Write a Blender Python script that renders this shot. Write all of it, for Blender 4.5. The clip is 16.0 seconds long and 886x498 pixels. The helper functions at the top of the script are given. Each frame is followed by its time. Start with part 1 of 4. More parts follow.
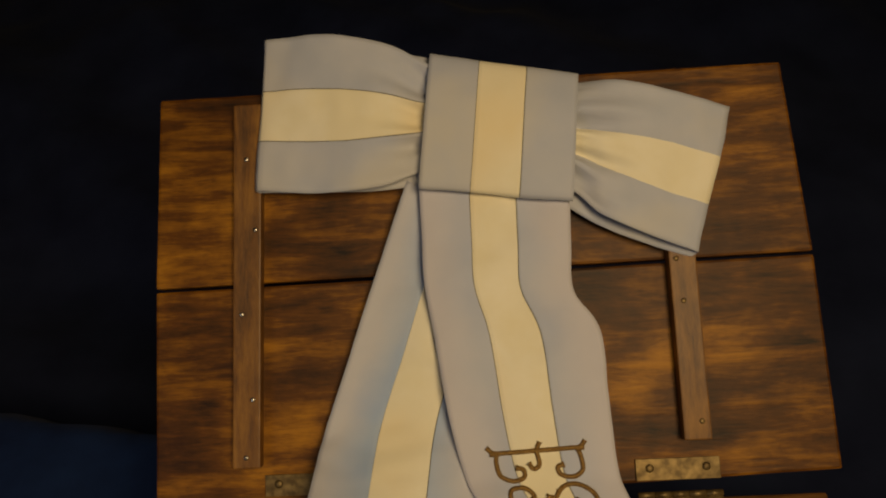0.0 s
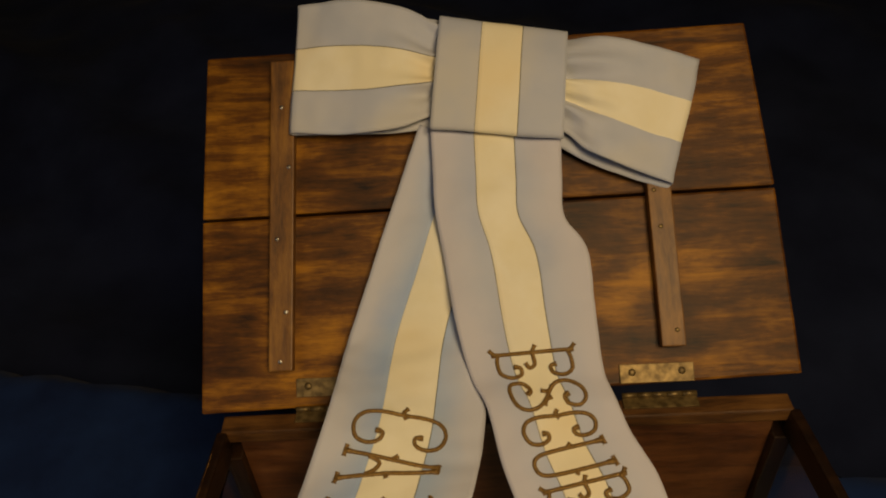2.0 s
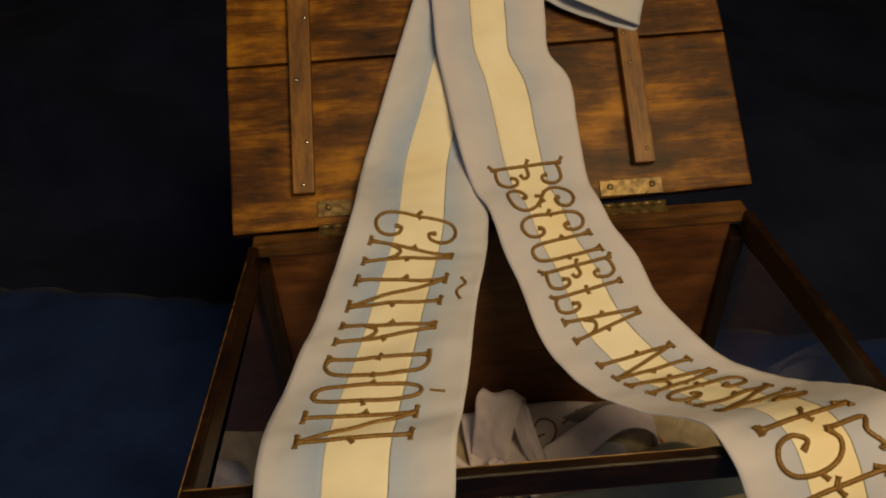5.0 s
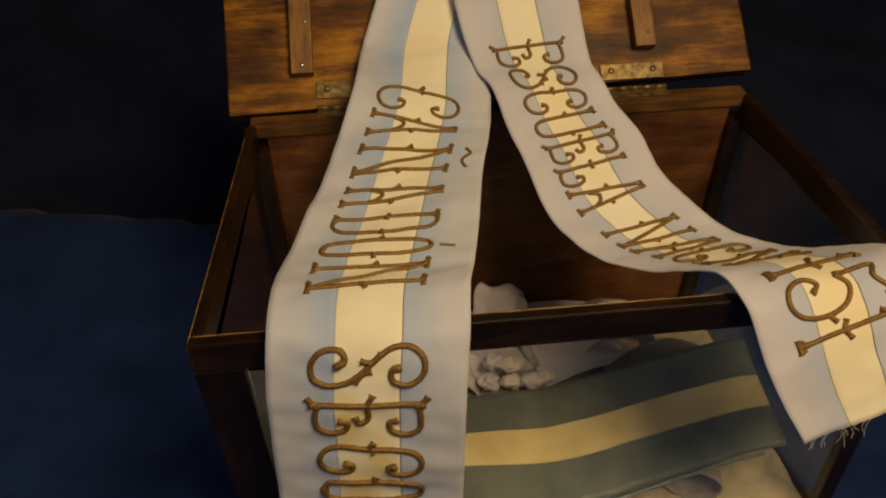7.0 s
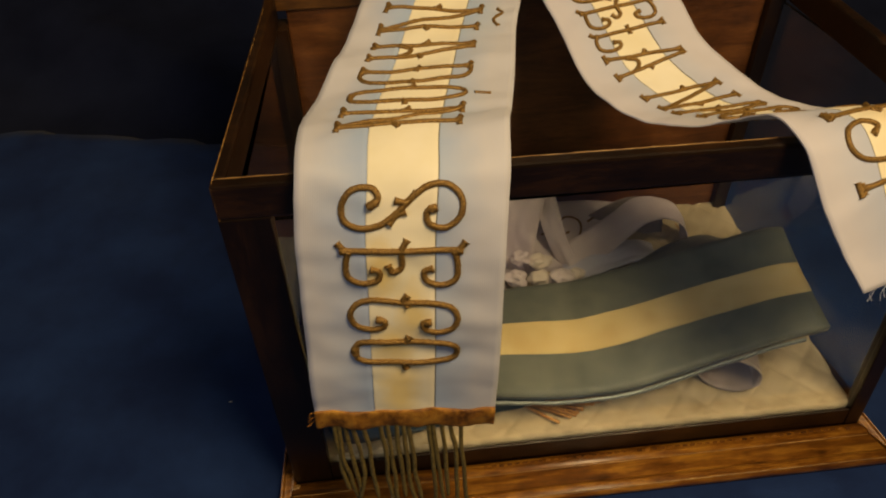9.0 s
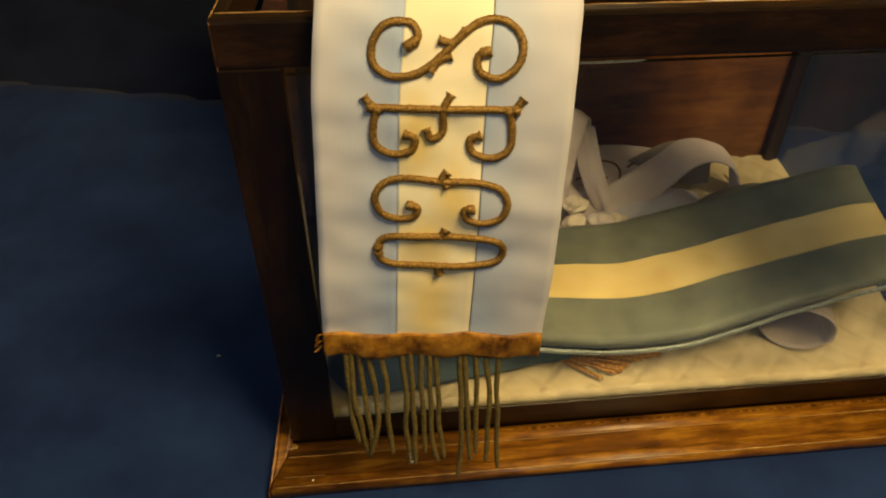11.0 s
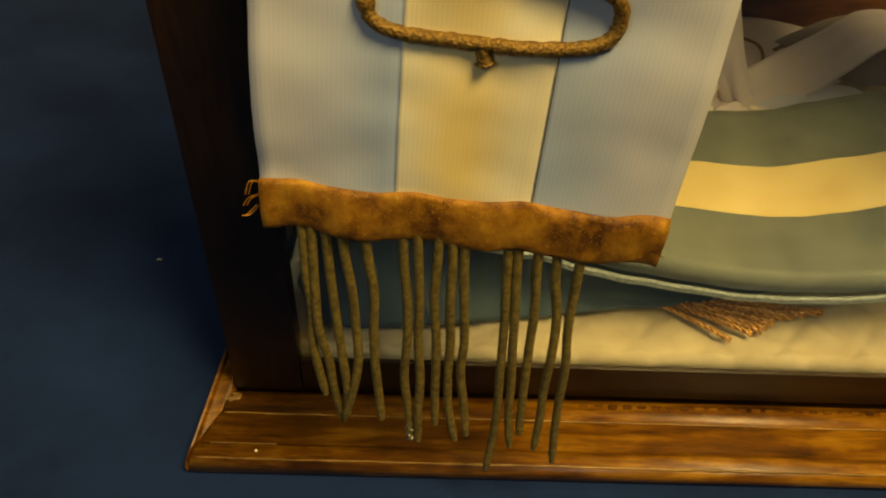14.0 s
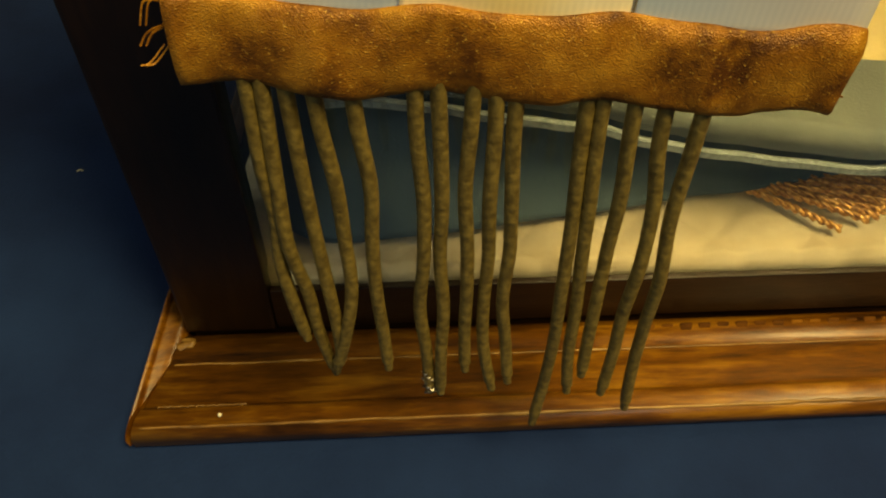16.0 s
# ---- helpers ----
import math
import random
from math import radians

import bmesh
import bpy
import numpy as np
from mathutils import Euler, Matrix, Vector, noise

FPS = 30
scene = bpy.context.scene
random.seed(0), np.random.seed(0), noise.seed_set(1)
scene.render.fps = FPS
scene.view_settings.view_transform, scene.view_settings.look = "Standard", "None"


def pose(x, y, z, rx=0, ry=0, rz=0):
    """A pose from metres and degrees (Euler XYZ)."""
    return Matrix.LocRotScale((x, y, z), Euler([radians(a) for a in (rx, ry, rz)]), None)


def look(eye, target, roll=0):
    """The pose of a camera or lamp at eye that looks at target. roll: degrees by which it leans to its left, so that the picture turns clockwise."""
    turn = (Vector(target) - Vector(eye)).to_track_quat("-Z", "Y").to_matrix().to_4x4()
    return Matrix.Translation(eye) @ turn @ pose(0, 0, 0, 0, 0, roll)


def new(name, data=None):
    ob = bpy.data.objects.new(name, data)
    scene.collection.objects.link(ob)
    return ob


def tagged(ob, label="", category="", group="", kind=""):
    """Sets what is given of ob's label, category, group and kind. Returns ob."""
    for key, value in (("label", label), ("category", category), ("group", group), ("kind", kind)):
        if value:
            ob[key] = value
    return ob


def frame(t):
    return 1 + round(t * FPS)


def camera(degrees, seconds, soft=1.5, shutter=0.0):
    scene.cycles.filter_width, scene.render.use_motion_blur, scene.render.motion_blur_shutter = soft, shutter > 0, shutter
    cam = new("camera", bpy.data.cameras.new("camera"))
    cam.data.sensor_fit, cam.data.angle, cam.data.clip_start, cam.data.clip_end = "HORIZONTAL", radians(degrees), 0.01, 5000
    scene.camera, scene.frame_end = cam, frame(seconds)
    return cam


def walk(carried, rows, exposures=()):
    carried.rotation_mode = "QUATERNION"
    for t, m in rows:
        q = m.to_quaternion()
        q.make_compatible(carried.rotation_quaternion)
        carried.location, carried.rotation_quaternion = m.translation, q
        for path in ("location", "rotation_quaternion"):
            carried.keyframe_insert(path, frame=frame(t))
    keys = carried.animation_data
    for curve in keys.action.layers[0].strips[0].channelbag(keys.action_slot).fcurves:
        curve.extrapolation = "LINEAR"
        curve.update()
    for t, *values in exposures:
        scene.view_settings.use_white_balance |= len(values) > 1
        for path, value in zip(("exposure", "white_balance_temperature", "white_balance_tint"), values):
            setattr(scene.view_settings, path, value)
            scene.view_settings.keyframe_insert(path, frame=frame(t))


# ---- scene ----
cam = camera(60.0, 16.0, soft=2.0)
PATH = [
    (0, (0.007, -0.004, 0.712), (-0.021, 1.474, -0.635), -3.4),
    (0.5, (0.009, -0.039, 0.704), (-0.04, 1.461, -0.617), -4.0),
    (1, (0.014, -0.06, 0.7), (-0.044, 1.439, -0.623), -3.8),
    (1.5, (0.012, -0.086, 0.708), (-0.043, 1.421, -0.606), -4.0),
    (2, (0.008, -0.108, 0.711), (-0.049, 1.416, -0.584), -4.1),
    (2.5, (0.016, -0.136, 0.71), (-0.054, 1.391, -0.579), -4.1),
    (3, (0.004, -0.17, 0.701), (-0.07, 1.367, -0.577), -4.3),
    (3.5, (-0.014, -0.191, 0.692), (-0.04, 1.351, -0.581), -4.0),
    (4, (-0.038, -0.218, 0.676), (0.015, 1.328, -0.592), -2.9),
    (4.2, (-0.041, -0.23, 0.669), (0.016, 1.321, -0.593), -2.7),
    (6.3, (-0.066, -0.298, 0.615), (0.088, 1.206, -0.694), -1.1),
    (6.5, (-0.069, -0.302, 0.607), (0.086, 1.199, -0.706), -0.9),
    (7, (-0.08, -0.311, 0.584), (0.078, 1.185, -0.734), -0.6),
    (7.5, (-0.087, -0.322, 0.56), (0.063, 1.17, -0.764), -0.6),
    (8, (-0.09, -0.329, 0.544), (0.051, 1.142, -0.803), -1.0),
    (8.5, (-0.095, -0.336, 0.53), (0.035, 1.12, -0.835), -1.5),
    (9, (-0.102, -0.342, 0.508), (0.035, 1.118, -0.851), -1.4),
    (9.2, (-0.105, -0.34, 0.495), (0.04, 1.13, -0.853), -0.7),
    (11.3, (-0.13, -0.324, 0.373), (0.037, 1.201, -0.911), 0.9),
    (11.5, (-0.122, -0.317, 0.361), (0.013, 1.212, -0.921), 0.3),
    (12, (-0.126, -0.296, 0.331), (0.022, 1.222, -0.963), 0.3),
    (12.5, (-0.127, -0.268, 0.285), (0.003, 1.274, -0.982), 0.5),
    (13, (-0.126, -0.253, 0.264), (-0.02, 1.275, -1.022), 1.0),
    (13.5, (-0.118, -0.239, 0.246), (-0.044, 1.277, -1.056), 2.9),
    (14, (-0.112, -0.217, 0.221), (-0.067, 1.288, -1.095), 3.0),
    (14.5, (-0.112, -0.2, 0.2), (-0.037, 1.277, -1.146), 1.4),
    (15, (-0.114, -0.181, 0.18), (-0.014, 1.224, -1.24), 1.9),
    (15.5, (-0.119, -0.167, 0.168), (-0.021, 1.201, -1.287), 1.4),
    (16, (-0.122, -0.156, 0.155), (-0.017, 1.183, -1.327), 1.6),
]
walk(cam, [(t, look(eye, target, roll)) for t, eye, target, roll in PATH], [(0.0, -0.18, 6850, 9), (4.0, 0.04, 6850, 9), (7.0, 0.20, 6850, 9), (9.0, 0.56, 7000, 9), (11.5, 1.14, 8800, -4), (13.0, 1.02, 10400, -8), (16.0, 1.26, 9200, -12)])

# ---------------------------------------------------------------- light
world = bpy.data.worlds.new("room_air")
scene.world = world
world.use_nodes = True
world.node_tree.nodes["Background"].inputs[0].default_value = (0.55, 0.65, 1.0, 1)
world.node_tree.nodes["Background"].inputs[1].default_value = 0.012
scene.view_settings.exposure = 0.0

TABLE = -0.073      # height of the cloth the case stands on


def lamp(name, kind, place, target, watts, colour, size):
    data = bpy.data.lights.new(name, kind)
    data.energy, data.color = watts, colour
    if kind == "AREA":
        data.shape, data.size = "DISK", size
    else:
        data.shadow_soft_size = size
    ob = new(name, data)
    ob.matrix_world = look(place, target)
    return ob


lamp("room_lamp_light", "AREA", (0.38, -0.55, 1.38), (0.02, 0.12, 0.15), 13.5, (1.0, 0.75, 0.42), 0.55)
# soft fill lamp added at front left; the room has no window there
lamp("fill_light", "AREA", (-1.3, -1.35, 1.25), (-0.1, 0.0, 0.05), 3.0, (0.88, 0.90, 1.0), 0.8)


# ---------------------------------------------------------------- materials
def nodes_of(name):
    m = bpy.data.materials.new(name)
    m.use_nodes = True
    t = m.node_tree
    return m, t.nodes, t.links, t.nodes["Principled BSDF"]


def add(nodes, kind, **inputs):
    n = nodes.new(kind)
    for key, value in inputs.items():
        n.inputs[key.replace("_", " ")].default_value = value
    return n


def ramp(nodes, stops):
    r = nodes.new("ShaderNodeValToRGB")
    el = r.color_ramp.elements
    while len(el) < len(stops):
        el.new(0.5)
    for e, (p, c) in zip(el, stops):
        e.position, e.color = p, (*c, 1)
    return r


def bump(nodes, links, bsdf, height, strength, distance):
    b = add(nodes, "ShaderNodeBump", Strength=strength, Distance=distance)
    links.new(height, b.inputs["Height"])
    links.new(b.outputs[0], bsdf.inputs["Normal"])
    return b


def wood(name, dark, mid, light, stretch, rough=0.45, scale=1.0, coat=0.15):
    m, n, l, p = nodes_of(name)
    tc = n.new("ShaderNodeTexCoord")
    info = n.new("ShaderNodeObjectInfo")
    shift = n.new("ShaderNodeVectorMath")
    shift.operation = "MULTIPLY_ADD"
    shift.inputs[1].default_value = (1, 1, 1)
    l.new(tc.outputs["Object"], shift.inputs[0])
    l.new(info.outputs["Random"], shift.inputs[2])
    mp = n.new("ShaderNodeMapping")
    mp.inputs["Scale"].default_value = stretch
    l.new(shift.outputs[0], mp.inputs[0])
    grain = add(n, "ShaderNodeTexNoise", Scale=9 * scale, Detail=9, Roughness=0.68, Distortion=0.45)
    l.new(mp.outputs[0], grain.inputs["Vector"])
    fine = add(n, "ShaderNodeTexNoise", Scale=55 * scale, Detail=6, Roughness=0.7, Distortion=0.3)
    l.new(mp.outputs[0], fine.inputs["Vector"])
    blot = add(n, "ShaderNodeTexNoise", Scale=16, Detail=4, Roughness=0.6)
    l.new(shift.outputs[0], blot.inputs["Vector"])
    mix = n.new("ShaderNodeMath")
    mix.operation = "MULTIPLY_ADD"
    mix.inputs[1].default_value = 0.35
    l.new(fine.outputs[0], mix.inputs[0])
    l.new(grain.outputs[0], mix.inputs[2])
    add2 = n.new("ShaderNodeMath")
    add2.operation = "MULTIPLY_ADD"
    add2.inputs[1].default_value = 0.75
    l.new(blot.outputs[0], add2.inputs[0])
    l.new(mix.outputs[0], add2.inputs[2])
    r = ramp(n, [(0.72, dark), (1.03, mid), (1.0, light)])
    half = n.new("ShaderNodeMath")
    half.operation = "MULTIPLY_ADD"
    half.inputs[1].default_value = 1.6
    half.inputs[2].default_value = -1.15
    l.new(add2.outputs[0], half.inputs[0])
    r.color_ramp.elements[0].position = 0.12
    r.color_ramp.elements[1].position = 0.5
    r.color_ramp.elements[2].position = 0.9
    l.new(half.outputs[0], r.inputs[0])
    l.new(r.outputs[0], p.inputs["Base Color"])
    p.inputs["Roughness"].default_value = rough
    p.inputs["Coat Weight"].default_value = coat
    p.inputs["Coat Roughness"].default_value = 0.25
    bump(n, l, p, mix.outputs[0], 0.35, 0.0012)
    return m


def fabric(name, base, second, rough=0.85, weave=900, sheen=0.0, blotch=14, strength=0.3):
    m, n, l, p = nodes_of(name)
    tc = n.new("ShaderNodeTexCoord")
    big = add(n, "ShaderNodeTexNoise", Scale=blotch, Detail=5, Roughness=0.6)
    l.new(tc.outputs["Object"], big.inputs["Vector"])
    r = ramp(n, [(0.32, base), (0.68, second)])
    l.new(big.outputs[0], r.inputs[0])
    l.new(r.outputs[0], p.inputs["Base Color"])
    p.inputs["Roughness"].default_value = rough
    p.inputs["Sheen Weight"].default_value = sheen
    p.inputs["Specular IOR Level"].default_value = 0.2
    fine = add(n, "ShaderNodeTexNoise", Scale=weave, Detail=2)
    l.new(tc.outputs["Object"], fine.inputs["Vector"])
    bump(n, l, p, fine.outputs[0], strength, 0.0006)
    return m


def ribbon_cloth(name, base, second, stain=None):
    """Ribbed ribbon: ribs follow the ribbon's length by its UV map, with soft stains."""
    m, n, l, p = nodes_of(name)
    uv = n.new("ShaderNodeUVMap")
    uv.uv_map = "along"
    tc = n.new("ShaderNodeTexCoord")
    big = add(n, "ShaderNodeTexNoise", Scale=22, Detail=4, Roughness=0.55)
    l.new(tc.outputs["Object"], big.inputs["Vector"])
    r = ramp(n, [(0.36, base), (0.66, second)])
    l.new(big.outputs[0], r.inputs[0])
    last = r.outputs[0]
    if stain:
        blot = add(n, "ShaderNodeTexNoise", Scale=11, Detail=3)
        l.new(tc.outputs["Object"], blot.inputs["Vector"])
        rs = ramp(n, [(0.50, (0, 0, 0)), (0.70, (0.7, 0.7, 0.7))])
        l.new(blot.outputs[0], rs.inputs[0])
        mx = n.new("ShaderNodeMix")
        mx.data_type = "RGBA"
        mx.inputs["B"].default_value = (*stain, 1)
        l.new(rs.outputs[0], mx.inputs["Factor"])
        l.new(last, mx.inputs["A"])
        last = mx.outputs["Result"]
    l.new(last, p.inputs["Base Color"])
    p.inputs["Roughness"].default_value = 0.62
    p.inputs["Sheen Weight"].default_value = 0.15
    p.inputs["Specular IOR Level"].default_value = 0.3
    wave = add(n, "ShaderNodeTexWave", Scale=1.0, Distortion=0.35, Detail=1.0)
    wave.bands_direction = "X"
    mp = n.new("ShaderNodeMapping")
    mp.inputs["Scale"].default_value = (30, 2, 1)
    l.new(uv.outputs[0], mp.inputs[0])
    l.new(mp.outputs[0], wave.inputs["Vector"])
    soft = add(n, "ShaderNodeTexNoise", Scale=260, Detail=3)
    l.new(tc.outputs["Object"], soft.inputs["Vector"])
    s = n.new("ShaderNodeMath")
    l.new(wave.outputs[1], s.inputs[0])
    l.new(soft.outputs[0], s.inputs[1])
    bump(n, l, p, s.outputs[0], 0.10, 0.0003)
    return m


def darkened(m, scale, stretch, low):
    """Old dark stains and smoky knots soaked into the planks."""
    n, l = m.node_tree.nodes, m.node_tree.links
    p = n["Principled BSDF"]
    was = p.inputs["Base Color"].links[0].from_socket
    tc = n.new("ShaderNodeTexCoord")
    mp = n.new("ShaderNodeMapping")
    mp.inputs["Scale"].default_value = stretch
    l.new(tc.outputs["Object"], mp.inputs[0])
    big = add(n, "ShaderNodeTexNoise", Scale=scale, Detail=6, Roughness=0.62, Distortion=0.9)
    l.new(mp.outputs[0], big.inputs["Vector"])
    r = ramp(n, [(0.36, (low, low * 0.86, low * 0.8)), (0.56, (1, 1, 1))])
    l.new(big.outputs[0], r.inputs[0])
    mx = n.new("ShaderNodeMix")
    mx.data_type = "RGBA"
    mx.blend_type = "MULTIPLY"
    mx.inputs["Factor"].default_value = 1.0
    l.new(was, mx.inputs["A"])
    l.new(r.outputs[0], mx.inputs["B"])
    l.new(mx.outputs["Result"], p.inputs["Base Color"])
    return m


def faded(m, edge, amount=0.85):
    """Sun-faded towards the ribbon's outer edges, by its UV map."""
    n, l = m.node_tree.nodes, m.node_tree.links
    p = n["Principled BSDF"]
    was = p.inputs["Base Color"].links[0].from_socket
    uv = n.new("ShaderNodeUVMap")
    uv.uv_map = "along"
    sep = n.new("ShaderNodeSeparateXYZ")
    l.new(uv.outputs[0], sep.inputs[0])
    off = n.new("ShaderNodeMath")
    off.operation = "SUBTRACT"
    off.inputs[1].default_value = 0.49
    l.new(sep.outputs[0], off.inputs[0])
    dist = n.new("ShaderNodeMath")
    dist.operation = "ABSOLUTE"
    l.new(off.outputs[0], dist.inputs[0])
    tc = n.new("ShaderNodeTexCoord")
    big = add(n, "ShaderNodeTexNoise", Scale=17, Detail=4, Roughness=0.6)
    l.new(tc.outputs["Object"], big.inputs["Vector"])
    mixed = n.new("ShaderNodeMath")
    mixed.operation = "MULTIPLY_ADD"
    mixed.inputs[1].default_value = 0.34
    l.new(big.outputs[0], mixed.inputs[0])
    l.new(dist.outputs[0], mixed.inputs[2])
    r = ramp(n, [(0.34, (0, 0, 0)), (0.58, (amount, amount, amount))])
    l.new(mixed.outputs[0], r.inputs[0])
    mx = n.new("ShaderNodeMix")
    mx.data_type = "RGBA"
    mx.inputs["B"].default_value = (*edge, 1)
    l.new(r.outputs[0], mx.inputs["Factor"])
    l.new(was, mx.inputs["A"])
    l.new(mx.outputs["Result"], p.inputs["Base Color"])
    return m


def yellowed(m, spots, colour):
    """Old yellow damp stains on the ribbon: soft spots at (u, 10 s, reach across, reach along)."""
    n, l = m.node_tree.nodes, m.node_tree.links
    p = n["Principled BSDF"]
    uv = n.new("ShaderNodeUVMap")
    uv.uv_map = "along"
    wob = add(n, "ShaderNodeTexNoise", Scale=7, Detail=4, Roughness=0.65)
    l.new(uv.outputs[0], wob.inputs["Vector"])
    bent = n.new("ShaderNodeVectorMath")
    bent.operation = "MULTIPLY_ADD"
    bent.inputs[1].default_value = (0.09, 0.25, 0)
    l.new(wob.outputs["Color"], bent.inputs[0])
    l.new(uv.outputs[0], bent.inputs[2])
    for u, sv, ru, rv in spots:
        mp = n.new("ShaderNodeMapping")
        mp.inputs["Scale"].default_value = (1 / ru, 1 / rv, 0)
        mp.inputs["Location"].default_value = (-(u + 0.045) / ru, -(sv + 0.125) / rv, 0)
        l.new(bent.outputs[0], mp.inputs[0])
        far = n.new("ShaderNodeVectorMath")
        far.operation = "LENGTH"
        l.new(mp.outputs[0], far.inputs[0])
        r = ramp(n, [(0.25, (0.8, 0.8, 0.8)), (1.0, (0, 0, 0))])
        l.new(far.outputs["Value"], r.inputs[0])
        mx = n.new("ShaderNodeMix")
        mx.data_type = "RGBA"
        mx.inputs["B"].default_value = (*colour, 1)
        was = p.inputs["Base Color"].links[0].from_socket
        l.new(r.outputs[0], mx.inputs["Factor"])
        l.new(was, mx.inputs["A"])
        l.new(mx.outputs["Result"], p.inputs["Base Color"])
    return m


def metal(name, base, dull, rough, metallic=1.0, grain=300, strength=0.2):
    m, n, l, p = nodes_of(name)
    tc = n.new("ShaderNodeTexCoord")
    a = add(n, "ShaderNodeTexNoise", Scale=grain, Detail=5)
    l.new(tc.outputs["Object"], a.inputs["Vector"])
    r = ramp(n, [(0.35, dull), (0.65, base)])
    l.new(a.outputs[0], r.inputs[0])
    l.new(r.outputs[0], p.inputs["Base Color"])
    p.inputs["Metallic"].default_value, p.inputs["Roughness"].default_value = metallic, rough
    bump(n, l, p, a.outputs[0], strength, 0.0008)
    return m


def braid_cloth(name):
    """Woven metal braid: tarnished blotches, fine crossing threads and small bright glints painted into the colour."""
    m, n, l, p = nodes_of(name)
    tc = n.new("ShaderNodeTexCoord")
    blot = add(n, "ShaderNodeTexNoise", Scale=95, Detail=4, Roughness=0.65)
    l.new(tc.outputs["Object"], blot.inputs["Vector"])
    r = ramp(n, [(0.34, (0.10, 0.033, 0.005)), (0.5, (0.32, 0.130, 0.016)), (0.68, (0.52, 0.25, 0.036))])
    l.new(blot.outputs[0], r.inputs[0])
    spark = add(n, "ShaderNodeTexVoronoi", Scale=3200)
    mp = n.new("ShaderNodeMapping")
    mp.inputs["Scale"].default_value = (0.8, 1, 1)
    l.new(tc.outputs["Object"], mp.inputs[0])
    l.new(mp.outputs[0], spark.inputs["Vector"])
    rs2 = ramp(n, [(0.80, (0, 0, 0)), (0.98, (0.55, 0.55, 0.55))])
    l.new(spark.outputs["Color"], rs2.inputs[0])
    mx = n.new("ShaderNodeMix")
    mx.data_type = "RGBA"
    mx.inputs["B"].default_value = (0.85, 0.52, 0.12, 1)
    l.new(rs2.outputs[0], mx.inputs["Factor"])
    l.new(r.outputs[0], mx.inputs["A"])
    l.new(mx.outputs["Result"], p.inputs["Base Color"])
    p.inputs["Metallic"].default_value, p.inputs["Roughness"].default_value = 0.25, 0.5
    s = n.new("ShaderNodeMath")
    l.new(spark.outputs["Distance"], s.inputs[0])
    l.new(blot.outputs[0], s.inputs[1])
    bump(n, l, p, s.outputs[0], 0.4, 0.0004)
    return m


def clear_glass(name):
    m, n, l, p = nodes_of(name)
    p.inputs["Base Color"].default_value = (0.93, 0.97, 0.96, 1)
    p.inputs["Roughness"].default_value = 0.0
    p.inputs["IOR"].default_value = 1.5
    p.inputs["Transmission Weight"].default_value = 1.0
    return m


LID_WOOD = darkened(wood("stained_lid_pine", (0.010, 0.0028, 0.0003), (0.118, 0.041, 0.0024), (0.37, 0.158, 0.009), (0.8, 6, 6), 0.5, 1.3, 0.0), 7, (0.7, 2.2, 2.2), 0.42)
LID_WOOD.node_tree.nodes["Principled BSDF"].inputs["Specular IOR Level"].default_value = 0.25
SLAT_WOOD = wood("stained_batten", (0.035, 0.012, 0.002), (0.15, 0.060, 0.007), (0.27, 0.122, 0.016), (6, 1.0, 1.0), 0.55, 2.2, 0.06)
RAIL_WOOD = wood("worn_rail_wood", (0.020, 0.008, 0.002), (0.075, 0.030, 0.007), (0.16, 0.070, 0.016), (1.0, 7, 7), 0.5, 2.0, 0.12)
BEAD_WOOD = wood("dull_carved_wood", (0.014, 0.0045, 0.0009), (0.085, 0.029, 0.0042), (0.19, 0.075, 0.010), (1.0, 7, 7), 0.85, 2.4, 0.0)
BEAD_WOOD.node_tree.nodes["Principled BSDF"].inputs["Specular IOR Level"].default_value = 0.15
CASE_WOOD = wood("dark_case_wood", (0.004, 0.0016, 0.0006), (0.011, 0.0043, 0.0015), (0.030, 0.012, 0.0034), (1.0, 5, 5), 0.36, 2.0, 0.25)
POST_WOOD = wood("dark_post_wood", (0.004, 0.0016, 0.0006), (0.0095, 0.0037, 0.0012), (0.024, 0.0096, 0.0026), (5, 5, 0.8), 0.36, 2.0, 0.2)
BACK_WOOD = wood("red_brown_back_panel", (0.035, 0.011, 0.003), (0.10, 0.034, 0.009), (0.18, 0.070, 0.020), (1.0, 6, 6), 0.5, 1.6, 0.1)
MOULD_WOOD = wood("varnished_moulding", (0.018, 0.005, 0.0007), (0.165, 0.058, 0.0064), (0.40, 0.185, 0.026), (0.8, 7, 7), 0.36, 2.6, 0.32)
WORN_EDGE = wood("worn_bare_edge", (0.06, 0.024, 0.004), (0.22, 0.11, 0.026), (0.42, 0.25, 0.08), (1.5, 7, 7), 0.5, 2.6, 0.2)
NAVY = fabric("navy_cotton", (0.0040, 0.0135, 0.064), (0.0100, 0.030, 0.115), 0.95, 700, 0.03, 11, 0.45)
BLACK_NAVY = fabric("very_dark_navy_drape", (0.009, 0.013, 0.040), (0.020, 0.028, 0.072), 0.95, 500, 0.02, 5)
BLUE = ribbon_cloth("light_blue_ribbon", (0.44, 0.47, 0.575), (0.50, 0.515, 0.60), (0.55, 0.53, 0.50))
WHITE = ribbon_cloth("cream_ribbon", (0.80, 0.73, 0.54), (0.86, 0.81, 0.67), (0.79, 0.64, 0.36))
TAIL_BLUE = faded(ribbon_cloth("sun_faded_blue_ribbon", (0.34, 0.44, 0.66), (0.40, 0.49, 0.66)), (0.57, 0.56, 0.62))
LILAC_BLUE = faded(ribbon_cloth("lilac_faded_ribbon", (0.44, 0.48, 0.62), (0.49, 0.52, 0.63)), (0.57, 0.55, 0.62))
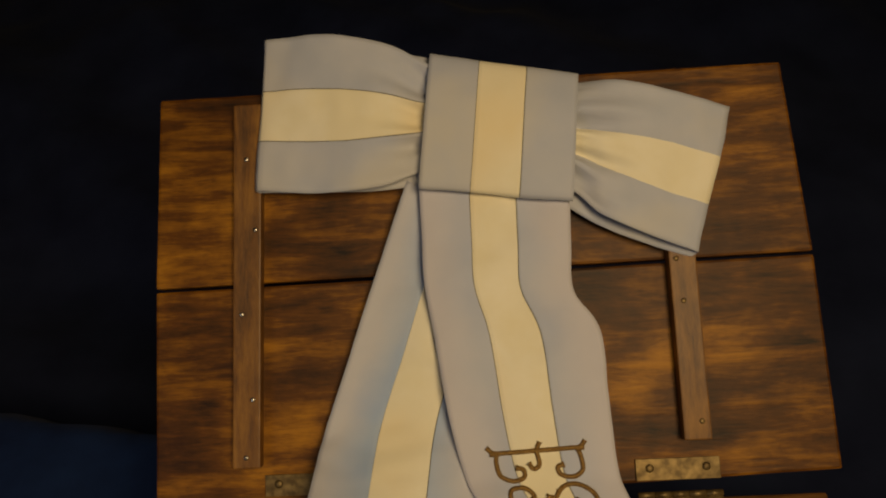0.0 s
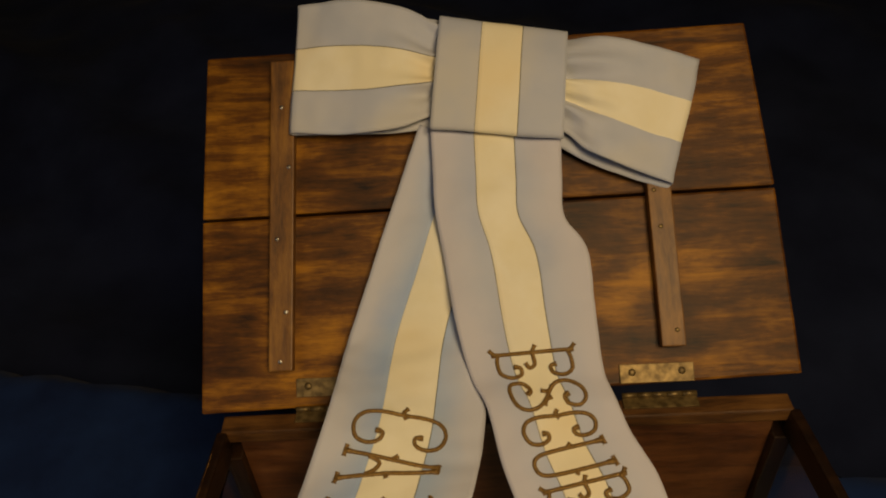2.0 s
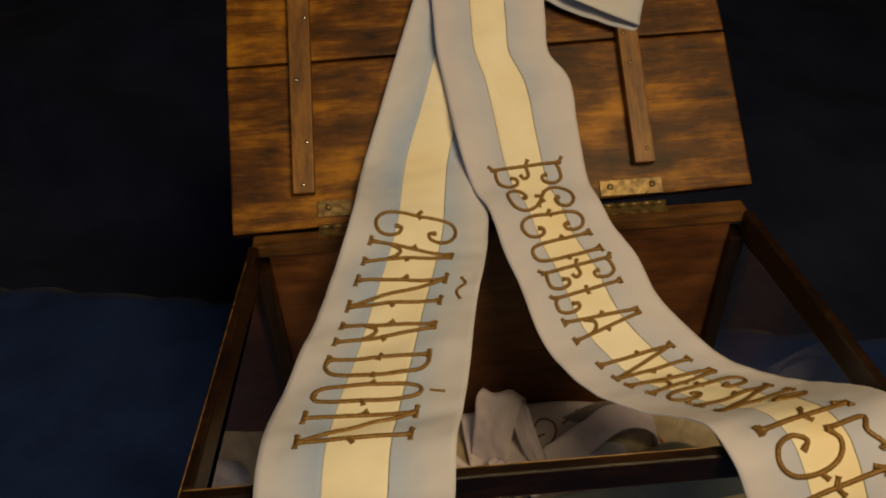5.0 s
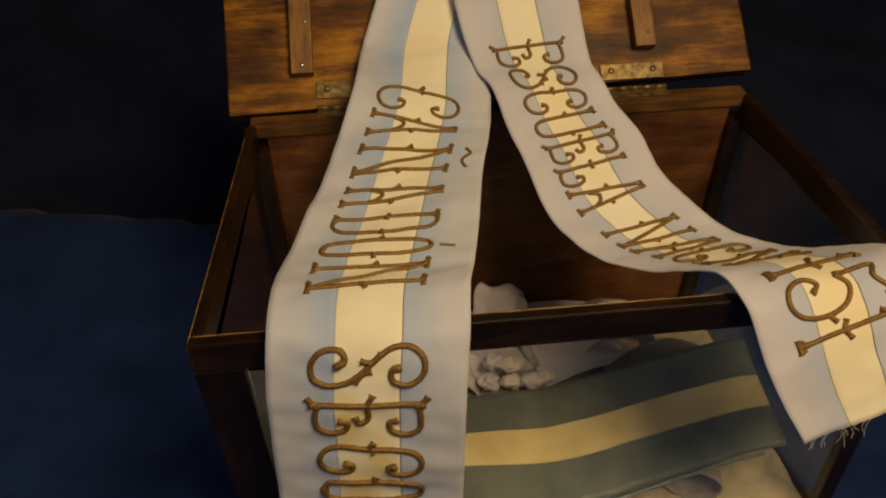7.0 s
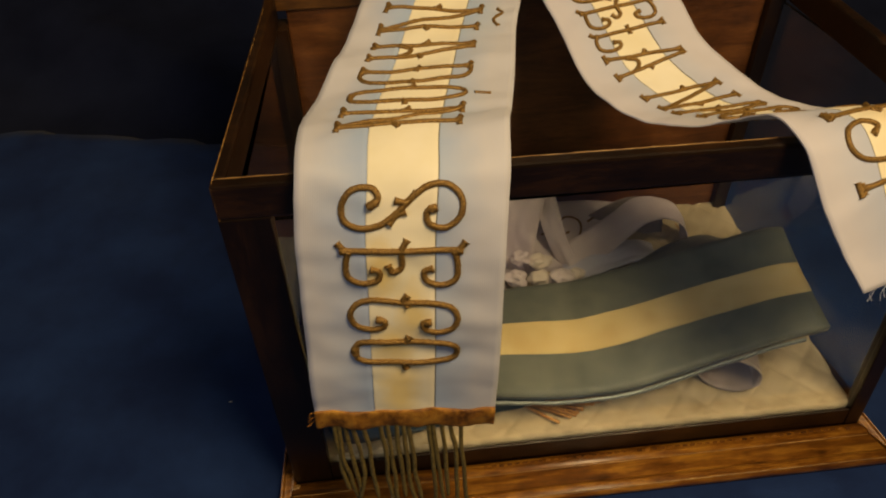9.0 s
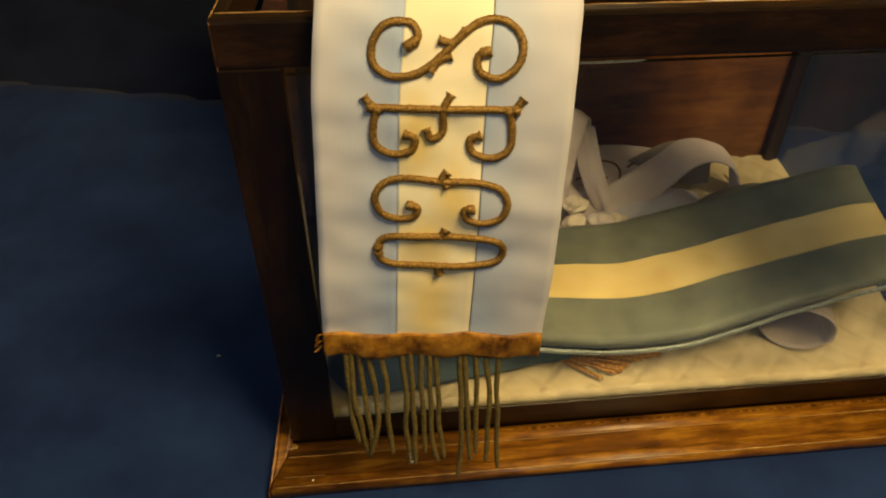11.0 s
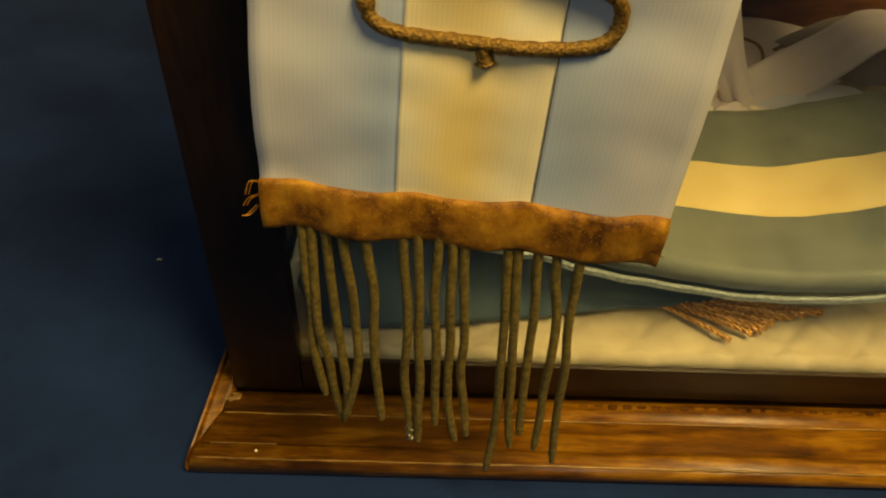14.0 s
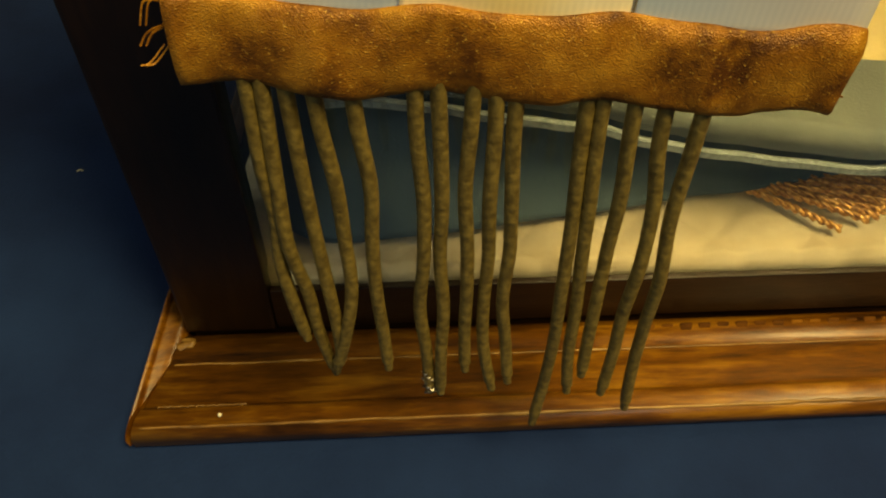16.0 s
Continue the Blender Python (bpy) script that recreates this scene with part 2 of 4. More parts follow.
TAIL_WHITE = yellowed(ribbon_cloth("stained_cream_ribbon", (0.80, 0.74, 0.56), (0.86, 0.81, 0.67), (0.79, 0.66, 0.40)),
                      [(0.48, 6.42, 0.13, 0.45), (0.40, 5.45, 0.12, 0.26), (0.55, 5.75, 0.10, 0.28), (0.44, 6.00, 0.14, 0.20)], (0.80, 0.60, 0.22))
PALE_LILAC = ribbon_cloth("pale_lilac_ribbon", (0.50, 0.43, 0.49), (0.64, 0.57, 0.60))
KNOT_CREAM = ribbon_cloth("cream_lilac_ribbon", (0.58, 0.51, 0.46), (0.70, 0.62, 0.56))
# ribbon colour darkened to carry the shade inside the roll and the arch
SHADED_CLOTH = ribbon_cloth("shade_darkened_ribbon", (0.20, 0.165, 0.155), (0.30, 0.25, 0.24))
PALE_SATIN = ribbon_cloth("pale_blue_satin", (0.48, 0.50, 0.66), (0.58, 0.58, 0.70))
SASH_TEAL = fabric("faded_teal_satin", (0.086, 0.096, 0.087), (0.140, 0.150, 0.128), 0.6, 800, 0.15, 34)
SASH_CREAM = fabric("faded_cream_satin", (0.50, 0.37, 0.165), (0.63, 0.50, 0.26), 0.55, 800, 0.2, 40)
SASH_BACK = fabric("dark_blue_lining", (0.030, 0.052, 0.070), (0.055, 0.080, 0.092), 0.7, 800, 0.1, 26)
SASH_PIPE = fabric("grey_blue_piping", (0.085, 0.12, 0.15), (0.13, 0.17, 0.19), 0.7, 800, 0.1, 40)
QUILT = fabric("white_quilted_cotton", (0.29, 0.235, 0.155), (0.41, 0.34, 0.235), 0.9, 500, 0.1, 60, 0.5)
THREAD = fabric("dark_seam_thread", (0.16, 0.15, 0.13), (0.22, 0.2, 0.16), 0.9, 900, 0.0, 30)
GOLD = metal("gold_embroidery_thread", (0.36, 0.21, 0.055), (0.13, 0.066, 0.016), 0.42, 0.45, 1100, 0.9)
BULLION = metal("tarnished_bullion", (0.25, 0.185, 0.058), (0.12, 0.086, 0.027), 0.5, 0.25, 500, 0.5)
BRAID = braid_cloth("orange_gold_braid")
COPPER = metal("copper_gold_cord", (0.62, 0.34, 0.12), (0.26, 0.11, 0.035), 0.35, 0.6, 700, 0.5)
BRASS = metal("aged_brass", (0.26, 0.18, 0.075), (0.10, 0.065, 0.025), 0.5, 0.6, 180, 0.2)
STEEL = metal("worn_steel", (0.62, 0.58, 0.52), (0.35, 0.32, 0.28), 0.32, 1.0, 200, 0.1)
ZIP = metal("grey_zip", (0.26, 0.29, 0.29), (0.15, 0.17, 0.18), 0.5, 0.3, 500, 0.2)
PLASTER = fabric("plain_plaster", (0.30, 0.28, 0.25), (0.34, 0.32, 0.29), 0.9, 200, 0.0, 2)
GLASS = clear_glass("clear_glass")


# ---------------------------------------------------------------- builders
def part(name, bm, material, parent=None, label="", smooth=False):
    me = bpy.data.meshes.new(name)
    bmesh.ops.recalc_face_normals(bm, faces=bm.faces)
    bm.to_mesh(me)
    bm.free()
    for mt in (material if isinstance(material, (list, tuple)) else [material]):
        me.materials.append(mt)
    if smooth:
        me.polygons.foreach_set("use_smooth", [True] * len(me.polygons))
    ob = new(name, me)
    if parent:
        ob.parent = parent
    if label:
        ob["label"] = label
    return ob


def thing(name, label, category, group="", kind="", place=(0, 0, 0)):
    ob = new(name)
    ob.empty_display_size = 0.02
    ob.location = place
    return tagged(ob, label, category, group, kind)


def hexa(bm, corners, bevel=0.0015, segments=2):
    """A block from 8 corners: four below, then the four above them."""
    v = [bm.verts.new(c) for c in corners]
    faces = [bm.faces.new([v[i] for i in q]) for q in
             ((0, 1, 2, 3), (7, 6, 5, 4), (0, 4, 5, 1), (1, 5, 6, 2), (2, 6, 7, 3), (3, 7, 4, 0))]
    if bevel:
        edges = {e for f in faces for e in f.edges}
        bmesh.ops.bevel(bm, geom=list(edges), offset=bevel, segments=segments, affect="EDGES", profile=0.6)
    return bm


def block(x0, x1, y0, y1, z0, z1, bevel=0.0015):
    bm = bmesh.new()
    return hexa(bm, [(x0, y0, z0), (x1, y0, z0), (x1, y1, z0), (x0, y1, z0), (x0, y0, z1), (x1, y0, z1), (x1, y1, z1), (x0, y1, z1)], bevel)


def bar(a, b, inward, wide, z0, z1, bevel=0.0015):
    """A rail from a to b (x, y), that reaches `wide` to the side given by inward."""
    ix, iy = inward[0] * wide, inward[1] * wide
    lo = [(a[0], a[1]), (b[0], b[1]), (b[0] + ix, b[1] + iy), (a[0] + ix, a[1] + iy)]
    return hexa(bmesh.new(), [(*p, z0) for p in lo] + [(*p, z1) for p in lo], bevel)


def spline(points, steps):
    """Catmull-Rom through points, with steps per span."""
    pts = [Vector(p) for p in points]
    pts = [2 * pts[0] - pts[1]] + pts + [2 * pts[-1] - pts[-2]]
    out = []
    for i in range(1, len(pts) - 2):
        a, b, c, d = pts[i - 1:i + 3]
        for k in range(steps):
            t = k / steps
            out.append(0.5 * (2 * b + (c - a) * t + (2 * a - 5 * b + 4 * c - d) * t * t + (3 * b - a - 3 * c + d) * t ** 3))
    out.append(pts[-2])
    return out


def sweep(bm, path, radius, sides=6, twist=0.0, rough=0.0):
    """A tube along path; radius may be a function of 0..1."""
    n = len(path)
    rings, frame_n = [], None
    for i, p in enumerate(path):
        d = (path[min(i + 1, n - 1)] - path[max(i - 1, 0)]).normalized()
        if frame_n is None:
            frame_n = d.orthogonal().normalized()
        frame_n = (frame_n - d * frame_n.dot(d)).normalized()
        side = d.cross(frame_n)
        r = radius(i / max(n - 1, 1)) if callable(radius) else radius
        ring = []
        for k in range(sides):
            a = 2 * math.pi * k / sides + twist * i
            rr = r * (1 + rough * (1 if (k + i) % 2 else -1))
            ring.append(bm.verts.new(p + (frame_n * math.cos(a) + side * math.sin(a)) * rr))
        rings.append(ring)
    for a, b in zip(rings, rings[1:]):
        for k in range(sides):
            bm.faces.new((a[k], a[(k + 1) % sides], b[(k + 1) % sides], b[k]))
    bm.faces.new(rings[0][::-1])
    bm.faces.new(rings[-1])
    return bm


class Strip:
    """A ribbon between two edges; at(u, s) gives a point and normal, u across 0..1, s along in metres."""

    def __init__(self, stations, steps=10, sag=0.0, rumple=0.0, seed=0.0, gather=None, squeeze=None):
        self.a = spline([s[0] for s in stations], steps)
        self.b = spline([s[1] for s in stations], steps)
        self.s = [0.0]
        mid = [(p + q) / 2 for p, q in zip(self.a, self.b)]
        for p, q in zip(mid, mid[1:]):
            self.s.append(self.s[-1] + (q - p).length)
        self.length, self.rumple, self.seed, self.sag, self.gather, self.squeeze = self.s[-1], rumple, seed, sag, gather, squeeze

    def raw(self, u, s):
        s = min(max(s, 0), self.length - 1e-6)
        u = self.squeeze(u, s) if self.squeeze else u
        lo, hi = 0, len(self.s) - 1
        while hi - lo > 1:
            m = (lo + hi) // 2
            lo, hi = (m, hi) if self.s[m] <= s else (lo, m)
        f = (s - self.s[lo]) / (self.s[hi] - self.s[lo])
        return self.a[lo].lerp(self.a[hi], f).lerp(self.b[lo].lerp(self.b[hi], f), u)

    def at(self, u, s):
        p = self.raw(u, s)
        du = self.raw(min(u + .02, 1), s) - self.raw(max(u - .02, 0), s)
        ds = self.raw(u, s + .002) - self.raw(u, s - .002)
        nrm = du.cross(ds)
        nrm = -nrm.normalized() if nrm.length > 1e-12 else Vector((0, 0, 1))
        h = self.sag * (4 * u * (1 - u) - 0.5)
        if self.rumple:
            h += self.rumple * noise.noise(Vector((u * 2.2, s * 26, self.seed)))
            h += 0.36 * self.rumple * noise.noise(Vector((u * 6, s * 75, self.seed + 5)))
        if self.gather:
            h += self.gather(u, s)
        return p + nrm * h, nrm


def strip_mesh(strip, seams=(0.335, 0.655), across=30, step=0.0035, thick=0.0009):
    """The ribbon as a grid with three woven stripes joined by sewn seams, closed to its thickness."""
    bm = bmesh.new()
    uvl = bm.loops.layers.uv.new("along")
    rows = max(3, int(strip.length / step))
    us = sorted({round(i / across, 4) for i in range(across + 1)} | {round(x + d, 4) for x in seams for d in (-0.008, 0, 0.008)})
    grids = []
    for side in (0, 1):
        grid = []
        for j in range(rows + 1):
            s = strip.length * j / rows
            row = []
            for u in us:
                p, nrm = strip.at(u, s)
                dip = 0.0006 if u in [round(x, 4) for x in seams] else 0.0
                row.append(bm.verts.new(p - nrm * (dip * (1 - side) + thick * side)))
            grid.append(row)
        grids.append(grid)
    for side, grid in enumerate(grids):
        for j in range(rows):
            for i in range(len(us) - 1):
                q = (grid[j][i], grid[j][i + 1], grid[j + 1][i + 1], grid[j + 1][i])
                f = bm.faces.new(q if side else q[::-1])
                mid = (us[i] + us[i + 1]) / 2
                f.material_index = 1 if len(seams) == 2 and seams[0] < mid < seams[1] else 0
                f.smooth = True
                for lp in f.loops:
                    k = 0
                    for jj, ii in ((j, i), (j, i + 1), (j + 1, i + 1), (j + 1, i)):
                        if lp.vert is grid[jj][ii]:
                            lp[uvl].uv = (us[ii], strip.length * jj / rows * 10)
    g0, g1 = grids
    for j in range(rows):
        for i, flip in ((0, 0), (len(us) - 1, 1)):
            q = (g0[j][i], g0[j + 1][i], g1[j + 1][i], g1[j][i])
            bm.faces.new(q[::-1] if flip else q)
    for j in (0, rows):
        for i in range(len(us) - 1):
            f = bm.faces.new((g0[j][i], g0[j][i + 1], g1[j][i + 1], g1[j][i]))
            f.material_index = 1 if len(seams) == 2 and seams[0] < (us[i] + us[i + 1]) / 2 < seams[1] else 0
    return bm


# ---------------------------------------------------------------- room and table
def grid_sheet(x0, x1, y0, y1, nx, ny, height):
    bm = bmesh.new()
    g = [[bm.verts.new((x0 + (x1 - x0) * i / nx, y0 + (y1 - y0) * j / ny,
                        height(x0 + (x1 - x0) * i / nx, y0 + (y1 - y0) * j / ny))) for i in range(nx + 1)] for j in range(ny + 1)]
    for j in range(ny):
        for i in range(nx):
            bm.faces.new((g[j][i], g[j][i + 1], g[j + 1][i + 1], g[j + 1][i]))
    return bm


def cloth_height(x, y):
    """Flat under the case, with soft folds round it; behind the case it drops over the table's edge."""
    out = max(-0.23 - x, x - 0.31, -0.05 - y, y - 0.27, 0.0)
    k = min(out / 0.15, 1.0)
    d = (x * 0.8 + y * 0.6)
    fold = abs(noise.noise(Vector((d * 2.3, (y * 0.8 - x * 0.6) * 0.9, 3.0))))
    h = 0.030 * k * (0.30 - fold) + 0.006 * k * noise.noise(Vector((x * 9, y * 9, 1.0)))
    edge = 0.47 - 0.20 * x + 0.03 * noise.noise(Vector((x * 3, 0, 7)))
    over = min(max((y - edge) / 0.10, 0.0), 1.0)
    return TABLE + min(h, 0.0) * 0.5 + max(h, 0.0) - 0.42 * over * over * (3 - 2 * over)


def drape_height(x, y):
    """The dark drape behind and below the table, in long slanting folds."""
    d = x * 0.55 + y * 0.83
    f = abs(noise.noise(Vector((d * 2.6, (y * 0.55 - x * 0.83) * 0.6, 12.0))))
    h = 0.16 * (0.5 - f) + 0.02 * noise.noise(Vector((x * 7, y * 7, 2.0)))
    return -0.52 + h + 0.30 * min(max((y - 0.4) / 1.4, 0.0), 1.0)


table_cloth = part("table_cloth", grid_sheet(-1.9, 1.9, -1.0, 1.05, 130, 110, cloth_height), NAVY, smooth=True)
tagged(table_cloth, "dark navy cotton cloth with soft folds, spread under the case", "cloth", kind="structure")
drape = part("backdrop", grid_sheet(-2.6, 2.6, 0.2, 2.85, 120, 80, drape_height), BLACK_NAVY, smooth=True)
tagged(drape, "very dark navy drape in long folds behind the table", "drape", kind="structure")

floor_room = part("floor", block(-3, 3, -3, 3, -0.95, -0.85, 0), PLASTER)
tagged(floor_room, "plain floor of the room", "floor", kind="structure")
ceiling = part("ceiling", block(-3, 3, -3, 3, 2.05, 2.15, 0), PLASTER)
tagged(ceiling, "plain plaster ceiling", "ceiling", kind="structure")
for nm, b in (("wall_north", (-3, 3, 2.9, 3.0)), ("wall_south", (-3, 3, -3.0, -2.9)), ("wall_west", (-3.0, -2.9, -2.9, 2.9)), ("wall_east", (2.9, 3.0, -2.9, 2.9))):
    tagged(part(nm, block(*b, -0.85, 2.05, 0), PLASTER), "plain plaster wall of the room", "wall", kind="structure")

# ---------------------------------------------------------------- the display case
RIM, FLOOR = 0.25, -0.027
FL, FR, BL, BR = Vector((-0.195, 0.0)), Vector((0.285, 0.0)), Vector((-0.181, 0.250)), Vector((0.243, 0.250))
TL, TR = Vector((-0.198, 0.0)), Vector((0.267, 0.0))     # front corners at the rim: the old frame has warped a little
case = thing("display_case", "dark wooden display case with glass sides and an open lid", "display case", place=(0.04, 0.12, TABLE))


def in_case(name, bm, material, label="", smooth=False, parent=None):
    ob = part(name, bm, material, parent or case, label, smooth)
    if parent is None:
        ob.matrix_parent_inverse = Matrix.Translation(case.location).inverted()
    return ob


def post(at, dx, dy, wide, deep, top=RIM - 0.024, head=None):
    head = head or at
    x0, x1 = sorted((at.x, at.x + dx * wide))
    h0, h1 = sorted((head.x, head.x + dx * wide))
    y0, y1 = sorted((at.y, at.y + dy * deep))
    return hexa(bmesh.new(), [(x0, y0, -0.056), (x1, y0, -0.056), (x1, y1, -0.056), (x0, y1, -0.056),
                              (h0, y0, top), (h1, y0, top), (h1, y1, top), (h0, y1, top)], 0.0012)


in_case("post", post(FL, 1, 1, 0.030, 0.012, RIM - 0.024, TL), POST_WOOD)
in_case("post", post(FR, -1, 1, 0.013, 0.012, RIM - 0.024, TR), POST_WOOD)
in_case("post", post(BL, 1, -1, 0.014, 0.020), POST_WOOD)
in_case("post", post(BR, -1, -1, 0.014, 0.020), POST_WOOD)
side_l, side_r = (BL - FL).normalized(), (BR - FR).normalized()
EAST = RIM - 0.004
in_case("top_rail", hexa(bmesh.new(), [(TL.x, 0, RIM - 0.024), (TR.x, 0, EAST - 0.024), (TR.x, 0.009, EAST - 0.024), (TL.x, 0.009, RIM - 0.024),
                                       (TL.x, 0, RIM), (TR.x, 0, EAST), (TR.x, 0.009, EAST), (TL.x, 0.009, RIM)], 0.002), CASE_WOOD)
in_case("top_rail", bar(TL + (BL - TL).normalized() * 0.009, BL - side_l * 0.012, (1, 0), 0.008, RIM - 0.024, RIM, 0.002), CASE_WOOD)
ra, rb = TR + (BR - TR).normalized() * 0.009, BR - side_r * 0.012
in_case("top_rail", hexa(bmesh.new(), [(ra.x, ra.y, EAST - 0.024), (rb.x, rb.y, RIM - 0.024), (rb.x - 0.008, rb.y, RIM - 0.024), (ra.x - 0.008, ra.y, EAST - 0.024),
                                       (ra.x, ra.y, EAST), (rb.x, rb.y, RIM), (rb.x - 0.008, rb.y, RIM), (ra.x - 0.008, ra.y, EAST)], 0.002), CASE_WOOD)
def rubbed_rim(a, b, r, seed):
    pts = [a.lerp(b, k / 160) + Vector((0, 0, 0.0003 * noise.noise(Vector((k * 0.2, seed, 0))))) for k in range(161)]
    return in_case("rubbed_edge", sweep(bmesh.new(), pts, lambda f: r * (0.5 + 0.8 * abs(noise.noise(Vector((f * 30, seed, 3))))), 5), WORN_EDGE, "rail edge rubbed to bare wood", True)


rubbed_rim(Vector((TL.x + 0.003, 0.0082, RIM - 0.0002)), Vector((TR.x - 0.003, 0.0082, EAST - 0.0002)), 0.0006, 2.0)
rubbed_rim(Vector((TL.x + 0.0012, 0.004, RIM - 0.0004)), Vector((BL.x + 0.0012, 0.236, RIM - 0.0004)), 0.0007, 4.0)
rubbed_rim(Vector((TL.x + 0.0010, 0.0004, RIM - 0.001)), Vector((FL.x + 0.0008, 0.0004, -0.030)), 0.0003, 6.0)
in_case("bottom_rail", bar(FL + Vector((0.030, 0.001)), FR + Vector((-0.013, 0.001)), (0, 1), 0.0026, -0.056, -0.0365, 0.0006), CASE_WOOD)
in_case("bottom_rail", bar(FL + side_l * 0.012, BL - side_l * 0.020, (1, 0), 0.010, -0.056, -0.032, 0.0015), CASE_WOOD)
in_case("bottom_rail", bar(FR + side_r * 0.012, BR - side_r * 0.020, (-1, 0), 0.010, -0.056, -0.032, 0.0015), CASE_WOOD)
in_case("floor_board", hexa(bmesh.new(), [(x, y, z) for z in (-0.056, -0.0405) for x, y in ((-0.183, 0.011), (0.274, 0.011), (0.234, 0.238), (-0.172, 0.238))], 0), CASE_WOOD)
back = in_case("back_panel", block(BL.x + 0.014, BR.x - 0.014, 0.238, 0.250, -0.056, RIM - 0.012, 0.001), BACK_WOOD, "red-brown varnished wooden back panel")
in_case("back_rail", block(BL.x + 0.002, BR.x - 0.002, 0.236, 0.2525, RIM - 0.012, RIM, 0.002), RAIL_WOOD)
for nm, bm in (("front_pane", bar(FL + Vector((0.028, 0.0040)), FR + Vector((-0.011, 0.0040)), (0, 1), 0.003, -0.0555, RIM - 0.030, 0)),
               ("side_pane", bar(FL + side_l * 0.011 + Vector((0.003, 0)), BL - side_l * 0.018 + Vector((0.003, 0)), (1, 0), 0.003, -0.036, RIM - 0.030, 0)),
               ("side_pane", bar(FR + side_r * 0.011 - Vector((0.003, 0)), BR - side_r * 0.018 - Vector((0.003, 0)), (-1, 0), 0.003, -0.036, RIM - 0.030, 0))):
    pane = in_case(nm, bm, GLASS, "clear glass pane")
    pane.visible_shadow = False


def moulding(a, b, out, miter_a, miter_b, deep=1.0):
    """A stepped and rounded base moulding along a wall of the case."""
    cove = [(0.0, -0.0572), (0.003, -0.0562), (0.0065, -0.0568), (0.0085, -0.0588), (0.0105, -0.0595), (0.0140, -0.0598), (0.0190, -0.0606),
            (0.0225, -0.0612), (0.0238, -0.0600), (0.0265, -0.0604), (0.0292, -0.0630), (0.0305, -0.0665), (0.0302, -0.0705)]
    profile = [(q.x, q.y) for q in spline([(o, z, 0) for o, z in cove], 3)] + [(0.0280, TABLE), (0.0, TABLE)]
    profile = [(o * deep, z) for o, z in profile]
    d = (b - a).normalized()
    bm = bmesh.new()
    ends = []
    for p, m in ((a, -miter_a), (b, miter_b)):
        ends.append([bm.verts.new((p.x + out[0] * o + d.x * o * m, p.y + out[1] * o + d.y * o * m, z)) for o, z in profile])
    n = len(profile)
    for i in range(n):
        f = bm.faces.new((ends[0][i], ends[1][i], ends[1][(i + 1) % n], ends[0][(i + 1) % n]))
        f.smooth = i < n - 3
    bm.faces.new(ends[0])
    bm.faces.new(ends[1][::-1])
    return bm


front_mould = in_case("base_moulding", moulding(FL, FR, (0, -1), 0.42, 0.50, 1.10), MOULD_WOOD, "varnished base moulding with a carved edge")
in_case("base_moulding", moulding(FL, BL, (-1, 0), 2.38, 0, 0.46), MOULD_WOOD)
in_case("base_moulding", moulding(FR, BR, (1, 0), 2.0, 0, 0.55), MOULD_WOOD)
def worn_line(name, y, z, r, x0, x1, seed, label):
    """A thin rubbed edge along the front moulding, uneven in thickness."""
    pts = [Vector((x0 + (x1 - x0) * k / 240, y + 0.0004 * noise.noise(Vector((k * 0.13, seed, 0))), z)) for k in range(241)]
    return in_case(name, sweep(bmesh.new(), pts, lambda f: r * (0.55 + 0.75 * abs(noise.noise(Vector((f * 40, seed, 3))))), 6), WORN_EDGE, label, True, front_mould)


worn_line("fillet", -0.0104, -0.0592, 0.0006, FL.x - 0.003, FR.x + 0.004, 1.0, "thin rubbed fillet of bare wood")
worn_line("rubbed_edge", -0.0315, -0.0624, 0.0009, FL.x - 0.011, FR.x + 0.013, 5.0, "outer edge rubbed to bare wood")
worn_line("rubbed_edge", -0.0253, -0.0604, 0.0005, FL.x - 0.006, FL.x + 0.022, 8.0, "short rubbed ridge of bare wood")
bm = bmesh.new()
bmesh.ops.create_uvsphere(bm, u_segments=10, v_segments=7, radius=0.0007)
bmesh.ops.translate(bm, vec=(-0.181, -0.0290, -0.0602), verts=bm.verts)
in_case("paint_speck", bm, WHITE, "tiny white speck of paint", True, front_mould)
bm = bmesh.new()
bmesh.ops.create_icosphere(bm, subdivisions=3, radius=0.004)
for v in bm.verts:
    v.co *= 1 + 0.5 * noise.noise(v.co * 420)
    v.co = Vector((v.co.x * 0.9 + FL.x + 0.001, v.co.y * 0.6 - 0.004, v.co.z * 0.45 - 0.0572))
in_case("glue_lump", bm, WORN_EDGE, "dried yellowish lump of glue in the corner", True, front_mould)
in_case("base_plate", block(FL.x + 0.002, FR.x - 0.002, 0.002, 0.248, TABLE, -0.0562, 0), CASE_WOOD)

# ---- the lid, leaning back on its hinges
LO, LU, LN = Vector((0, 0.258, 0.258)), Vector((0, 0.743, 0.669)), Vector((0, -0.669, 0.743))


def on_lid(x, v, o=0.0):
    return Vector((x, 0, 0)) + LO + LU * v + LN * o


def lid_block(x0, x1, v0, v1, o0, o1, bevel=0.001, x0t=None, x1t=None, v0r=None, v1r=None):
    x0t, x1t = x0 if x0t is None else x0t, x1 if x1t is None else x1t
    v0r, v1r = v0 if v0r is None else v0r, v1 if v1r is None else v1r
    return hexa(bmesh.new(), [on_lid(x0, v0, o0), on_lid(x1, v0r, o0), on_lid(x1t, v1r, o0), on_lid(x0t, v1, o0),
                              on_lid(x0, v0, o1), on_lid(x1, v0r, o1), on_lid(x1t, v1r, o1), on_lid(x0t, v1, o1)], bevel)


